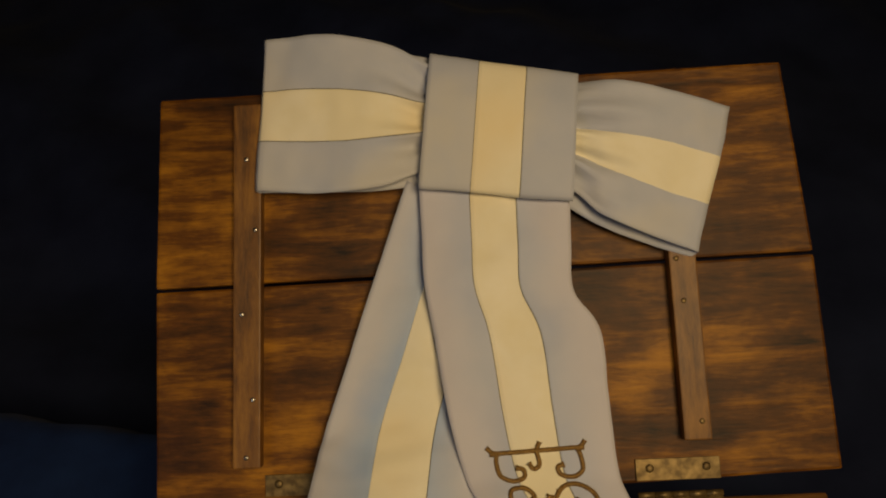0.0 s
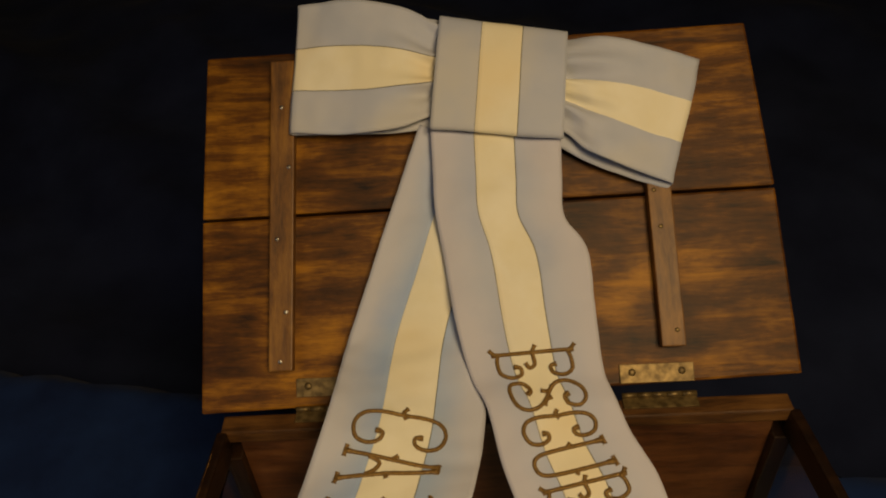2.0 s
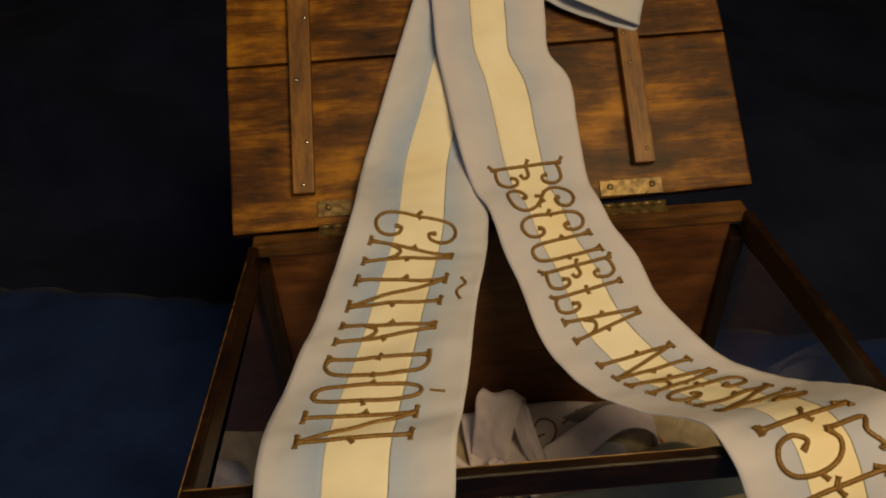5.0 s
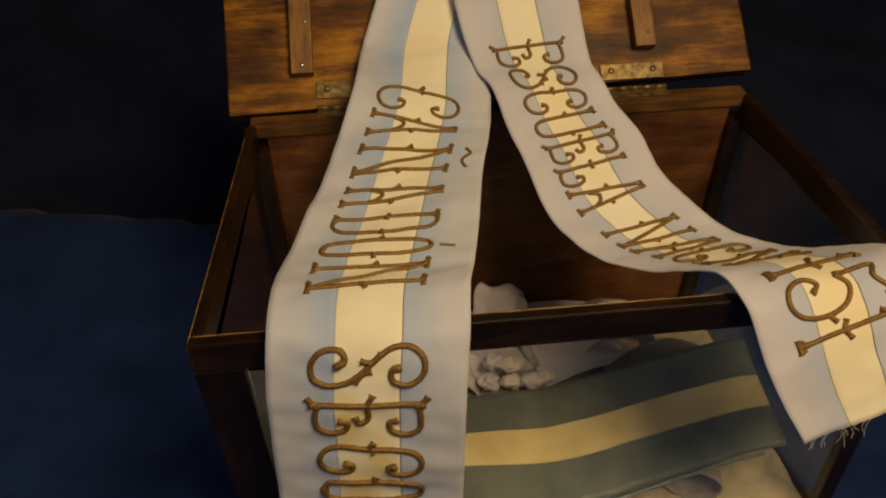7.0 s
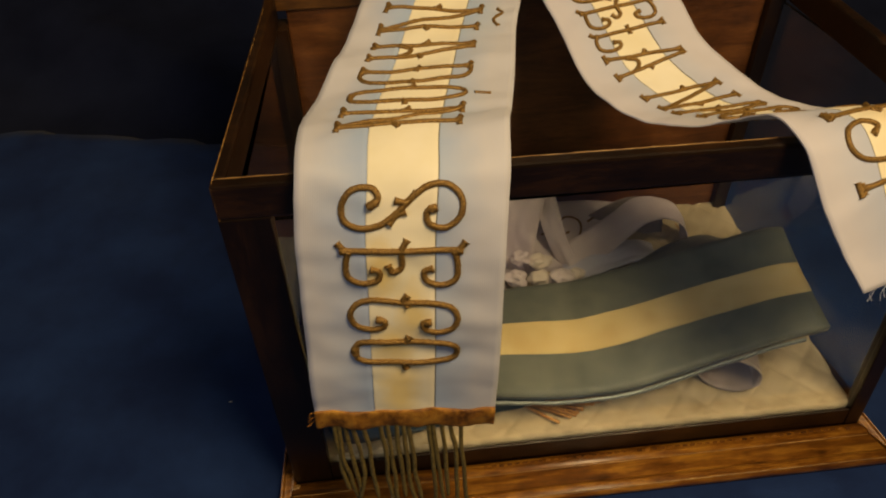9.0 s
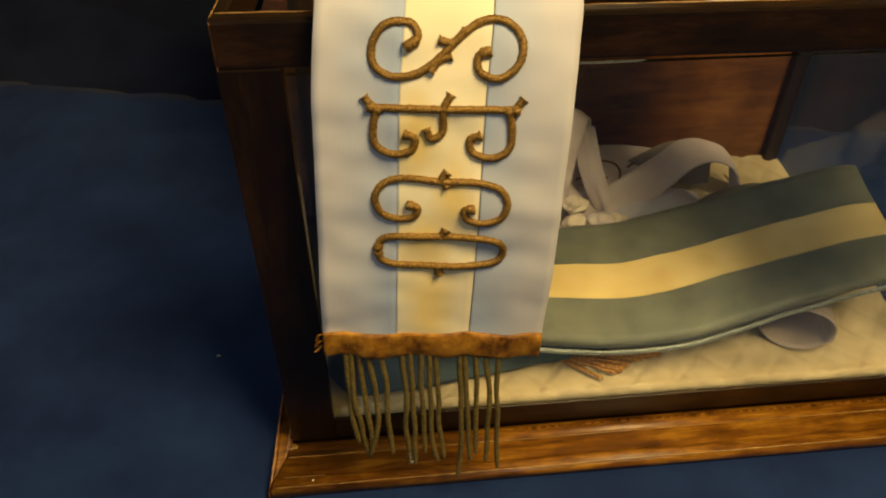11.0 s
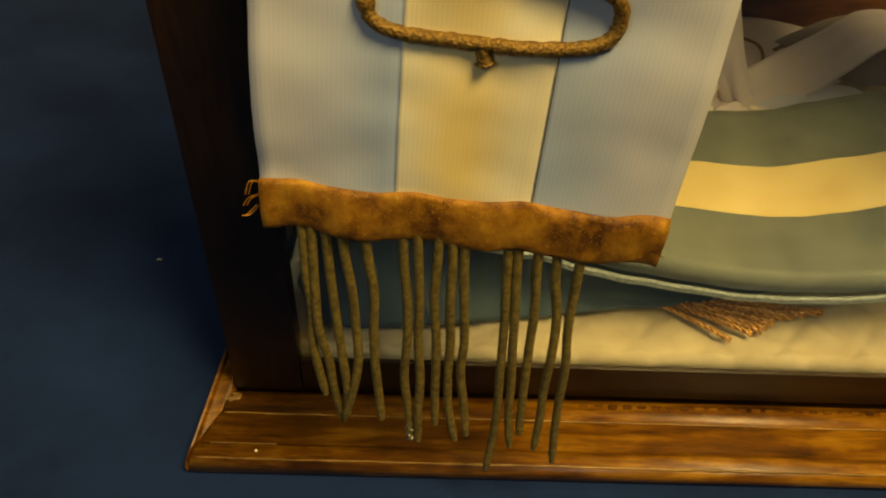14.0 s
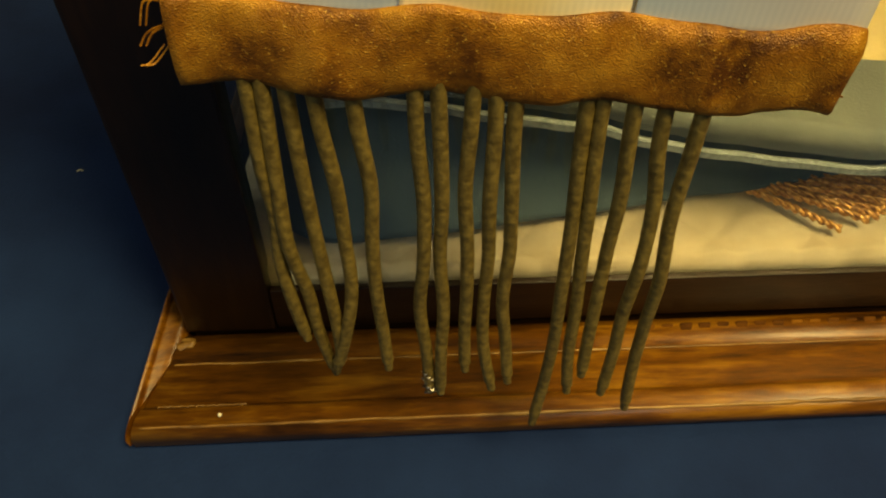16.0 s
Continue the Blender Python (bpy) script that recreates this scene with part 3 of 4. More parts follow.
LX0, LX1 = -0.197, 0.254
lid = in_case("lid", lid_block(LX0, LX1, -0.008, 0.1395, -0.020, -0.004, 0.002, -0.196, 0.248, 0.004, 0.1455), LID_WOOD, "open plank lid of stained pine with two battens")
in_case("plank", lid_block(-0.196, 0.248, 0.1415, 0.273, -0.020, -0.004, 0.002, -0.192, 0.237, 0.1475, 0.279), LID_WOOD, parent=lid)
in_case("batten", lid_block(-0.143, -0.125, 0.022, 0.264, -0.004, 0.006, 0.001, -0.138, -0.119), SLAT_WOOD, "narrow batten held by small screws", parent=lid)
in_case("batten", lid_block(0.150, 0.168, 0.028, 0.245, -0.004, 0.006, 0.001, 0.147, 0.165), SLAT_WOOD, "narrow batten held by small screws", parent=lid)


def screw_on_lid(x, v, o, r, parent, material):
    bm = bmesh.new()
    bmesh.ops.create_uvsphere(bm, u_segments=12, v_segments=6, radius=r)
    m = Matrix((Vector((1, 0, 0)), LU, LN)).transposed().to_4x4()
    bmesh.ops.transform(bm, matrix=Matrix.Translation(on_lid(x, v, o)) @ m @ Matrix.Diagonal((1, 1, 0.4, 1)), verts=bm.verts)
    return in_case("screw", bm, material, parent=parent, smooth=True)


for x, v in ((-0.130, 0.226), (-0.125, 0.178), (-0.135, 0.122), (-0.129, 0.066), (-0.134, 0.029)):
    screw_on_lid(x, v, 0.0062, 0.0017, lid, STEEL)
for x, v in ((0.153, 0.146), (0.156, 0.118), (0.162, 0.040)):
    screw_on_lid(x, v, 0.0062, 0.0018, lid, BRASS)


def hinge(x0, x1):
    h = in_case("hinge", lid_block(x0, x1, 0.002, 0.016, -0.0035, -0.0022, 0.0004), BRASS, "aged brass butt hinge with slotted screws")
    for k, x in enumerate((x0 + 0.009, x1 - 0.009)):
        screw_on_lid(x, 0.010, -0.0020, 0.0028, h, BRASS)
    for k in range(5):
        a = x0 + (x1 - x0) * k / 5
        bm = bmesh.new()
        sweep(bm, [Vector((a + 0.0002, 0.2535, RIM + 0.0028)), Vector((x0 + (x1 - x0) * (k + 1) / 5 - 0.0002, 0.2535, RIM + 0.0028))], 0.0021, 12)
        in_case("knuckle", bm, BRASS, parent=h, smooth=True)
    in_case("lower_leaf", block(x0, x1, 0.243, 0.2525, RIM + 0.0002, RIM + 0.0016, 0.0003), BRASS, parent=h)
    return h


hinge(-0.124, -0.069)
hinge(0.119, 0.174)

# ---------------------------------------------------------------- the ribbon bow
bow = thing("ribbon_bow", "light blue and cream ribbon bow draped over the open lid", "ribbon bow", place=on_lid(0.04, 0.2, 0.006))


def in_bow(name, bm, material, label="", parent=None, smooth=False):
    ob = part(name, bm, material, parent or bow, label, smooth)
    if parent is None:
        ob.matrix_parent_inverse = Matrix.Translation(bow.location).inverted()
    return ob


def pinch(to_s, amount, length):
    def g(u, s):
        k = max(0.0, 1 - abs(s - to_s) / length)
        return amount * k * k * (math.sin(u * 21 + 0.8) + 0.6 * math.sin(u * 37 + s * 60))
    return g


def squeeze(a, b, length, seams=(0.345, 0.675)):
    """The stripes crowd together at the knot: the seams run from a and b there to their usual places."""
    def g(u, s):
        k = max(0.0, 1 - s / length)
        p, q = seams[0] + (a - seams[0]) * k, seams[1] + (b - seams[1]) * k
        if u < seams[0]:
            return u * p / seams[0]
        if u < seams[1]:
            return p + (u - seams[0]) * (q - p) / (seams[1] - seams[0])
        return q + (u - seams[1]) * (1 - q) / (1 - seams[1])
    return g


# loops: out along the front, round the end and back behind
left_loop = Strip([(on_lid(0.020, 0.272, 0.017), on_lid(0.012, 0.214, 0.017)), (on_lid(-0.004, 0.281, 0.016), on_lid(-0.014, 0.209, 0.016)),
                   (on_lid(-0.030, 0.296, 0.020), on_lid(-0.040, 0.201, 0.018)), (on_lid(-0.070, 0.305, 0.020), on_lid(-0.080, 0.199, 0.017)),
                   (on_lid(-0.111, 0.306, 0.013), on_lid(-0.119, 0.203, 0.012)), (on_lid(-0.113, 0.306, 0.010), on_lid(-0.121, 0.203, 0.009)),
                   (on_lid(-0.105, 0.304, 0.0075), on_lid(-0.113, 0.202, 0.0075)), (on_lid(-0.040, 0.297, 0.0072), on_lid(-0.045, 0.200, 0.0072)),
                   (on_lid(0.015, 0.285, 0.0075), on_lid(0.010, 0.205, 0.0075))], 10, 0.0, 0.0028, 1.3, pinch(0.022, 0.0036, 0.06), squeeze(0.37, 0.61, 0.075))
right_loop = Strip([(on_lid(0.066, 0.262, 0.017), on_lid(0.062, 0.206, 0.017)), (on_lid(0.094, 0.266, 0.016), on_lid(0.088, 0.192, 0.016)),
                    (on_lid(0.120, 0.264, 0.020), on_lid(0.104, 0.176, 0.018)), (on_lid(0.155, 0.255, 0.020), on_lid(0.132, 0.162, 0.018)),
                    (on_lid(0.191, 0.245, 0.013), on_lid(0.163, 0.150, 0.012)), (on_lid(0.193, 0.244, 0.010), on_lid(0.165, 0.149, 0.009)),
                    (on_lid(0.186, 0.244, 0.0075), on_lid(0.158, 0.148, 0.0075)), (on_lid(0.130, 0.258, 0.0072), on_lid(0.108, 0.168, 0.0072)),
                    (on_lid(0.075, 0.262, 0.0075), on_lid(0.066, 0.196, 0.0075))], 10, 0.0, 0.0028, 7.1, pinch(0.030, 0.0042, 0.065), squeeze(0.45, 0.64, 0.09))
seam_lines_todo = [(left_loop, in_bow("left_loop", strip_mesh(left_loop, (0.345, 0.675)), [BLUE, WHITE], "flat folded loop gathered at the knot"), (0.345, 0.675))]
seam_lines_todo.append((right_loop, in_bow("right_loop", strip_mesh(right_loop, (0.345, 0.675)), [BLUE, WHITE], "flat folded loop gathered at the knot"), (0.345, 0.675)))
knot = Strip([(on_lid(-0.004, 0.262, 0.0045), on_lid(0.090, 0.244, 0.0045)), (on_lid(-0.003, 0.286, 0.008), on_lid(0.094, 0.267, 0.008)),
              (on_lid(-0.003, 0.288, 0.018), on_lid(0.0945, 0.2695, 0.018)), (on_lid(-0.006, 0.262, 0.0255), on_lid(0.091, 0.245, 0.0255)),
              (on_lid(-0.010, 0.230, 0.026), on_lid(0.088, 0.214, 0.026)), (on_lid(-0.0135, 0.202, 0.025), on_lid(0.0855, 0.189, 0.025)),
              (on_lid(-0.014, 0.197, 0.021), on_lid(0.085, 0.184, 0.021)), (on_lid(-0.012, 0.205, 0.0175), on_lid(0.084, 0.192, 0.0175))], 8, 0.0, 0.0012, 3.0)
seam_lines_todo.append((knot, in_bow("knot", strip_mesh(knot), [BLUE, WHITE], "broad band wrapped round the middle"), (0.335, 0.655)))


def seam_lines(strip, parent, seams):
    for u in seams:
        n = max(8, int(strip.length / 0.004))
        pts = []
        for k in range(n + 1):
            p, nrm = strip.at(u, strip.length * k / n)
            pts.append(p - nrm * 0.0001)
        in_bow("seam", sweep(bmesh.new(), pts, 0.00028, 5), THREAD, "", parent)


# ---- tails
def E3(*p):
    return Vector(p)


left_tail_strip = Strip([
    (on_lid(-0.022, 0.206, 0.0085), on_lid(0.088, 0.212, 0.0085)), (on_lid(-0.047, 0.140, 0.0080), on_lid(0.062, 0.150, 0.0085)),
    (on_lid(-0.066, 0.087, 0.0080), on_lid(0.043, 0.095, 0.0095)), (on_lid(-0.083, 0.040, 0.0090), on_lid(0.026, 0.043, 0.0075)),
    (E3(-0.091, 0.222, 0.291), E3(0.015, 0.216, 0.262)), (E3(-0.105, 0.178, 0.274), E3(0.008, 0.180, 0.262)),
    (E3(-0.119, 0.133, 0.263), E3(-0.003, 0.138, 0.262)), (E3(-0.133, 0.088, 0.261), E3(-0.014, 0.082, 0.259)),
    (E3(-0.144, 0.050, 0.261), E3(-0.022, 0.046, 0.261)), (E3(-0.148, 0.014, 0.267), E3(-0.029, 0.016, 0.268)),
    (E3(-0.150, -0.010, 0.257), E3(-0.033, -0.013, 0.256)), (E3(-0.154, -0.021, 0.226), E3(-0.037, -0.031, 0.224)),
    (E3(-0.156, -0.027, 0.190), E3(-0.039, -0.040, 0.186)), (E3(-0.158, -0.032, 0.150), E3(-0.040, -0.044, 0.147)),
    (E3(-0.160, -0.035, 0.112), E3(-0.041, -0.045, 0.110)), (E3(-0.161, -0.037, 0.0845), E3(-0.042, -0.044, 0.0805))], 10, 0.0, 0.0035, 11.0)
left_tail = in_bow("left_tail", strip_mesh(left_tail_strip, (0.332, 0.665)), [TAIL_BLUE, TAIL_WHITE], "ribbon tail hanging over the front rail, ending in braid and bullion fringe")

right_tail_strip = Strip([
    (on_lid(-0.014, 0.200, 0.0165), on_lid(0.084, 0.187, 0.0165)), (on_lid(-0.0135, 0.165, 0.017), on_lid(0.083, 0.155, 0.017)),
    (on_lid(-0.013, 0.136, 0.017), on_lid(0.083, 0.127, 0.018)), (on_lid(-0.008, 0.100, 0.017), on_lid(0.098, 0.102, 0.018)),
    (on_lid(-0.001, 0.050, 0.018), on_lid(0.101, 0.055, 0.019)), (on_lid(0.008, 0.012, 0.020), on_lid(0.103, 0.016, 0.022)),
    (E3(0.018, 0.232, 0.275), E3(0.108, 0.238, 0.276)), (E3(0.026, 0.198, 0.257), E3(0.117, 0.215, 0.263)), (E3(0.035, 0.172, 0.243), E3(0.131, 0.190, 0.250)),
    (E3(0.043, 0.138, 0.227), E3(0.142, 0.162, 0.233)), (E3(0.056, 0.111, 0.217), E3(0.160, 0.137, 0.220)),
    (E3(0.075, 0.083, 0.216), E3(0.182, 0.112, 0.211)), (E3(0.098, 0.058, 0.226), E3(0.208, 0.097, 0.206)),
    (E3(0.117, 0.033, 0.245), E3(0.232, 0.083, 0.210)), (E3(0.127, 0.013, 0.259), E3(0.247, 0.058, 0.232)),
    (E3(0.135, -0.013, 0.252), E3(0.252, 0.018, 0.258)), (E3(0.147, -0.040, 0.218), E3(0.254, -0.018, 0.236)),
    (E3(0.167, -0.063, 0.184), E3(0.262, -0.043, 0.195))], 10, 0.0, 0.003, 23.0)
right_tail = in_bow("right_tail", strip_mesh(right_tail_strip, (0.335, 0.645)), [LILAC_BLUE, WHITE], "ribbon tail crossing the open case, with a cut fraying end")

seam_lines_todo += [(left_tail_strip, left_tail, (0.665,)), (right_tail_strip, right_tail, (0.335, 0.645))]
for strip, owner, seams in seam_lines_todo:
    seam_lines(strip, owner, seams)

# ---- embroidered letters: strokes in a unit cell, x along the text, y up
def curl(x, y, r, a0, turns, shrink=0.45, n=14):
    return [(x + r * (1 - (1 - shrink) * k / n) * math.cos(a0 + turns * 2 * math.pi * k / n),
             y + r * (1 - (1 - shrink) * k / n) * math.sin(a0 + turns * 2 * math.pi * k / n)) for k in range(n + 1)]


def serif(x, y):
    return [(x - 0.17, y), (x, y), (x + 0.17, y)]


GLYPHS = {
    "C": [[(.62, .76), (.66, .68), (.86, .70), (.95, .82), (.84, .95), (.5, 1.0), (.2, .93), (.08, .75), (.10, .5), (.08, .25), (.2, .07), (.5, 0), (.84, .05), (.95, .18), (.86, .30), (.66, .32), (.62, .24)],
          [(-.10, .54), (.04, .50), (.20, .54)]],
    "A": [[(.08, 0), (.42, 1)], [(.92, 0), (.58, 1)], [(.2, .26), (.38, .38), (.62, .36), (.80, .28)], serif(.08, .0), serif(.92, .0), serif(.5, 1.0), [(.10, .55), (.24, .50)], [(.76, .47), (.92, .5)]],
    "N": [[(.1, 0), (.1, 1)], [(.1, 1), (.5, .5), (.9, 0)], [(.9, 0), (.9, 1)], serif(.1, 0), serif(.1, 1), serif(.9, 1), serif(.88, 0), [(-.04, .55), (.1, .5)], [(.9, .45), (1.04, .5)]],
    "D": [[(.1, 0), (.1, 1)], [(.1, 1), (.5, 1), (.85, .9), (.95, .6), (.95, .4), (.85, .12), (.5, 0), (.1, 0)], serif(.1, 0), serif(.1, 1), [(-.02, .52), (.24, .5)], [(.9, .5), (1.08, .5)]],
    "O": [[(.5, 0), (.2, .05), (.08, .25), (.08, .75), (.2, .95), (.5, 1), (.8, .95), (.92, .75), (.92, .25), (.8, .05), (.5, 0)], [(-.12, .54), (.08, .5)], [(.92, .48), (1.18, .5)]],
    "S": [[(.52, .80), (.60, .72), (.84, .74), (.93, .88), (.70, 1.0), (.35, 1.0), (.1, .88), (.1, .72), (.32, .58), (.62, .46), (.86, .32), (.92, .15), (.75, .02), (.4, 0), (.12, .08), (.1, .24), (.32, .30), (.48, .22)], [(.22, .62), (.40, .54), (.36, .44)], [(.60, .54), (.66, .46), (.84, .40)]],
    "E": [[(.12, -.04), (.12, 1.04)], [(.12, .96), (.40, .99), (.75, .98), (.92, .86), (.84, .72), (.62, .70), (.55, .78)], [(.12, .04), (.40, .01), (.75, .02), (.92, .14), (.84, .28), (.62, .30), (.55, .22)], [(-.12, .55), (.12, .5), (.50, .5), (.62, .42), (.45, .38)], [(-.06, 1.06), (.12, 1.0)], [(-.06, -.06), (.12, 0)]],
    "L": [[(.12, 0), (.12, 1)], serif(.12, 1), [(.12, .04), (.40, 0), (.75, .02), (.92, .14), (.84, .28), (.62, .30), (.55, .22)], [(-.1, .5), (.34, .5)], [(-.06, -.05), (.12, 0)]],
    "U": [[(.1, 1), (.1, .3), (.2, .06), (.5, 0), (.8, .06), (.9, .3), (.9, 1)], serif(.1, 1), serif(.9, 1), [(-.04, .56), (.1, .5)], [(.9, .5), (1.06, .46)]],
    "1": [[(.5, 0), (.5, 1)], serif(.5, 0), [(.30, .88), (.5, 1), (.72, 1.0)], [(.2, .52), (.5, .48), (.8, .53)], [(.28, -.03), (.72, -.03)]],
    "5": [[(.18, .58), (.2, .98), (.5, .94), (.85, 1.04), (.95, 1.0)], [(.18, .58), (.5, .66), (.82, .58), (.95, .36), (.82, .1), (.5, 0), (.2, .06), (.1, .22), (.28, .34), (.44, .26)], [(.95, .36), (1.12, .42)]],
    "o": [[(.5, .55), (.2, .66), (.15, .82), (.5, .98), (.85, .82), (.8, .66), (.5, .55)]],
    ".": [[(.3, .0), (.5, .04)]],
    "~": [[(.1, 1.18), (.35, 1.24), (.6, 1.16), (.9, 1.22)]],
    "'": [[(.46, 1.08), (.54, 1.22)]],
}


def embroider(strip, parent, char, s0, s1, u0, u1, r):
    """One letter sewn on the ribbon: s0..s1 along it, u0..u1 from foot to head."""
    bm = bmesh.new()
    for stroke in GLYPHS[char]:
        flat = spline([(x, y, 0) for x, y in stroke], 6 if len(stroke) > 2 else 14)
        path = []
        for k, q in enumerate(flat):
            p, nrm = strip.at(min(max(u0 + (u1 - u0) * q.y, 0.02), 0.98), s0 + (s1 - s0) * q.x)
            path.append(p + nrm * r * 0.25)
        fine = [path[0]]
        for a, b in zip(path, path[1:]):
            m = max(1, int((b - a).length / (r * 1.1)))
            fine += [a.lerp(b, (j + 1) / m) for j in range(m)]
        if len(fine) > 1:
            sweep(bm, fine, lambda f: r * (1.35 if f < 0.04 or f > 0.96 else 1.0), 8, 0.35, 0.06)
    return in_bow("letter", bm, GOLD, parent=parent, smooth=True)


LEFT_TEXT = [('C', 0.2385, 0.2645, 0.0015), ('A', 0.2677, 0.2879, 0.0015), ('N', 0.3013, 0.33, 0.0015), ('~', 0.3013, 0.33, 0.0012), ('A', 0.3423, 0.3625, 0.0015), ('D', 0.376, 0.3951, 0.0015), ('O', 0.4023, 0.4175, 0.0015), ("'", 0.4023, 0.4175, 0.001), ('N', 0.4259, 0.4534, 0.0015), ('S', 0.4904, 0.5190, 0.0019), ('E', 0.5275, 0.5560, 0.0019), ('C', 0.5640, 0.5890, 0.0019), ('O', 0.5955, 0.6165, 0.0020)]
for char, s0, s1, r in LEFT_TEXT:
    embroider(left_tail_strip, left_tail, char, s0, s1, 0.18 if s0 < 0.48 else 0.22 + 0.25 * (s0 - 0.49), 0.76 if s0 < 0.48 else 0.775, r)
RIGHT_TEXT = [('E', 0.165, 0.187, 0.22, 0.78, 0.0015), ('S', 0.188, 0.212, 0.22, 0.78, 0.0015), ('C', 0.214, 0.234, 0.22, 0.78, 0.0015), ('U', 0.237, 0.257, 0.22, 0.78, 0.0015), ('E', 0.262, 0.281, 0.22, 0.78, 0.0015), ('L', 0.284, 0.301, 0.22, 0.78, 0.0015), ('A', 0.304, 0.324, 0.22, 0.78, 0.0015), ('N', 0.347, 0.367, 0.22, 0.78, 0.0015), ('A', 0.374, 0.394, 0.22, 0.78, 0.0015), ('C', 0.398, 0.414, 0.22, 0.78, 0.0015), ('.', 0.416, 0.42, 0.22, 0.78, 0.0015), ('N', 0.424, 0.444, 0.22, 0.78, 0.0015), ('o', 0.448, 0.46, 0.22, 0.78, 0.0015), ('1', 0.474, 0.494, 0.22, 0.78, 0.0017), ('5', 0.492, 0.522, 0.22, 0.78, 0.0017), ('1', 0.522, 0.542, 0.22, 0.78, 0.0017)]
for char, s0, s1, u0, u1, r in RIGHT_TEXT:
    embroider(right_tail_strip, right_tail, char, s0, s1, u0, u1, r)

# ---- braid and bullion fringe at the end of the left tail
END = left_tail_strip.length


def braid_mesh():
    bm = bmesh.new()
    nu, nv = 60, 8
    g = []
    for i in range(nu + 1):
        u = i / nu
        p, nrm = left_tail_strip.at(min(max(u, 0.001), 0.999), END - 0.001)
        up = (left_tail_strip.at(u, END - 0.012)[0] - p).normalized()
        droop = 0.0006 * math.sin(u * 21) + 0.0014 * noise.noise(Vector((u * 9, 0, 2)))
        ring = []
        for k in range(nv * 2):
            a = 2 * math.pi * k / (nv * 2)
            fat = 0.0018 + 0.0014 * noise.noise(Vector((u * 26, math.cos(a), math.sin(a))))
            ring.append(bm.verts.new(p + up * (-0.0058 + droop + 0.0088 * math.copysign(abs(math.cos(a)) ** 0.6, math.cos(a))) + nrm * (fat * math.sin(a) + 0.0006)))
        g.append(ring)
    for a, b in zip(g, g[1:]):
        for k in range(nv * 2):
            bm.faces.new((a[k], b[k], b[(k + 1) % (nv * 2)], a[(k + 1) % (nv * 2)]))
    bm.faces.new(g[0])
    bm.faces.new(g[-1][::-1])
    return bm


in_bow("braid", braid_mesh(), BRAID, "orange-gold woven braid", left_tail, True)
# one cord each: where it hangs from, its sideways bend at a third, two thirds and the tip, and the height of its tip
FRINGE = [(-0.150, 0.000, 0.000, 0.003, -0.008), (-0.147, -0.001, 0.002, 0.005, -0.024), (-0.143, 0.001, 0.003, 0.004, -0.017),
          (-0.138, 0.003, 0.004, -0.002, -0.020), (-0.131, 0.003, 0.003, 0.005, -0.019), (-0.119, 0.001, 0.001, 0.003, -0.030),
          (-0.115, 0.002, 0.002, 0.002, -0.030), (-0.108, 0.000, 0.001, 0.002, -0.019), (-0.104, 0.001, 0.001, 0.005, -0.029),
          (-0.100, 0.001, 0.002, 0.006, -0.025), (-0.087, 0.002, 0.003, 0.002, -0.048), (-0.084, 0.002, 0.004, 0.006, -0.031),
          (-0.078, 0.002, 0.003, 0.004, -0.023), (-0.072, 0.003, 0.004, 0.004, -0.031), (-0.065, 0.001, 0.002, 0.005, -0.038)]
tail_x0, tail_x1 = left_tail_strip.at(0.001, END)[0].x, left_tail_strip.at(0.999, END)[0].x
for k, (x, b1, b2, b3, tip) in enumerate(FRINGE):
    p, nrm = left_tail_strip.at((x - tail_x0) / (tail_x1 - tail_x0), END - 0.001)
    top = p.z - 0.006
    pts = []
    for j, b in enumerate((0.0, b1 * 0.3, b1, b1 * 0.6 + b2 * 0.4, b2, b2 * 0.6 + b3 * 0.4, b3)):
        f = j / 6
        wob = Vector((noise.noise(Vector((k * 3.1, f * 4.6, 1))), noise.noise(Vector((k * 2.7, f * 3.0, 9))), 0)) * 0.0016 * min(1.0, f * 2)
        pts.append(Vector((x + b, p.y - 0.002 * f, top + (tip - top) * f)) + wob)
    line = spline(pts, 40)
    bm = sweep(bmesh.new(), line, lambda f: (0.00162 if f < 0.97 else 0.0012) * (1 + 0.022 * math.sin(f * 700)), 10, 0.0, 0.0)
    in_bow("fringe_cord", bm, BULLION, "", left_tail, True)
    if k == 5:
        coil = [line[-1 - j] + Vector((math.cos(j * 1.9), math.sin(j * 1.9), 0)) * 0.0020 for j in range(24)]
        in_bow("bare_wire", sweep(bmesh.new(), coil, 0.0003, 5), STEEL, "bright bare wire unwinding at a cord tip", left_tail, True)
for u, side in ((0.0, -1), (0.01, -1), (0.95, 1)):
    p, nrm = left_tail_strip.at(min(max(u, 0.002), 0.998), END - 0.002)
    for k in range(3):
        q = p + Vector((side * 0.001 * k, 0, -0.004 * k))
        bm = sweep(bmesh.new(), spline([q, q + Vector((side * 0.003, -0.001, 0.001 - 0.002 * k)), q + Vector((side * 0.0045, -0.002, -0.003))], 5), 0.00022, 4)
        in_bow("loose_thread", bm, BRAID, "", left_tail)
rs = random.Random(4)
RE = right_tail_strip.length
for k in range(14):
    u = rs.random() * 0.9
    p, nrm = right_tail_strip.at(u, RE - 0.001)
    q = Vector((rs.uniform(-.006, .006), rs.uniform(-.006, 0), rs.uniform(-.014, -.004)))
    bm = sweep(bmesh.new(), spline([p, p + q * 0.5 + Vector((rs.uniform(-.003, .003), 0, 0)), p + q], 5), 0.00018, 4)
    in_bow("loose_thread", bm, BLUE, "", right_tail)

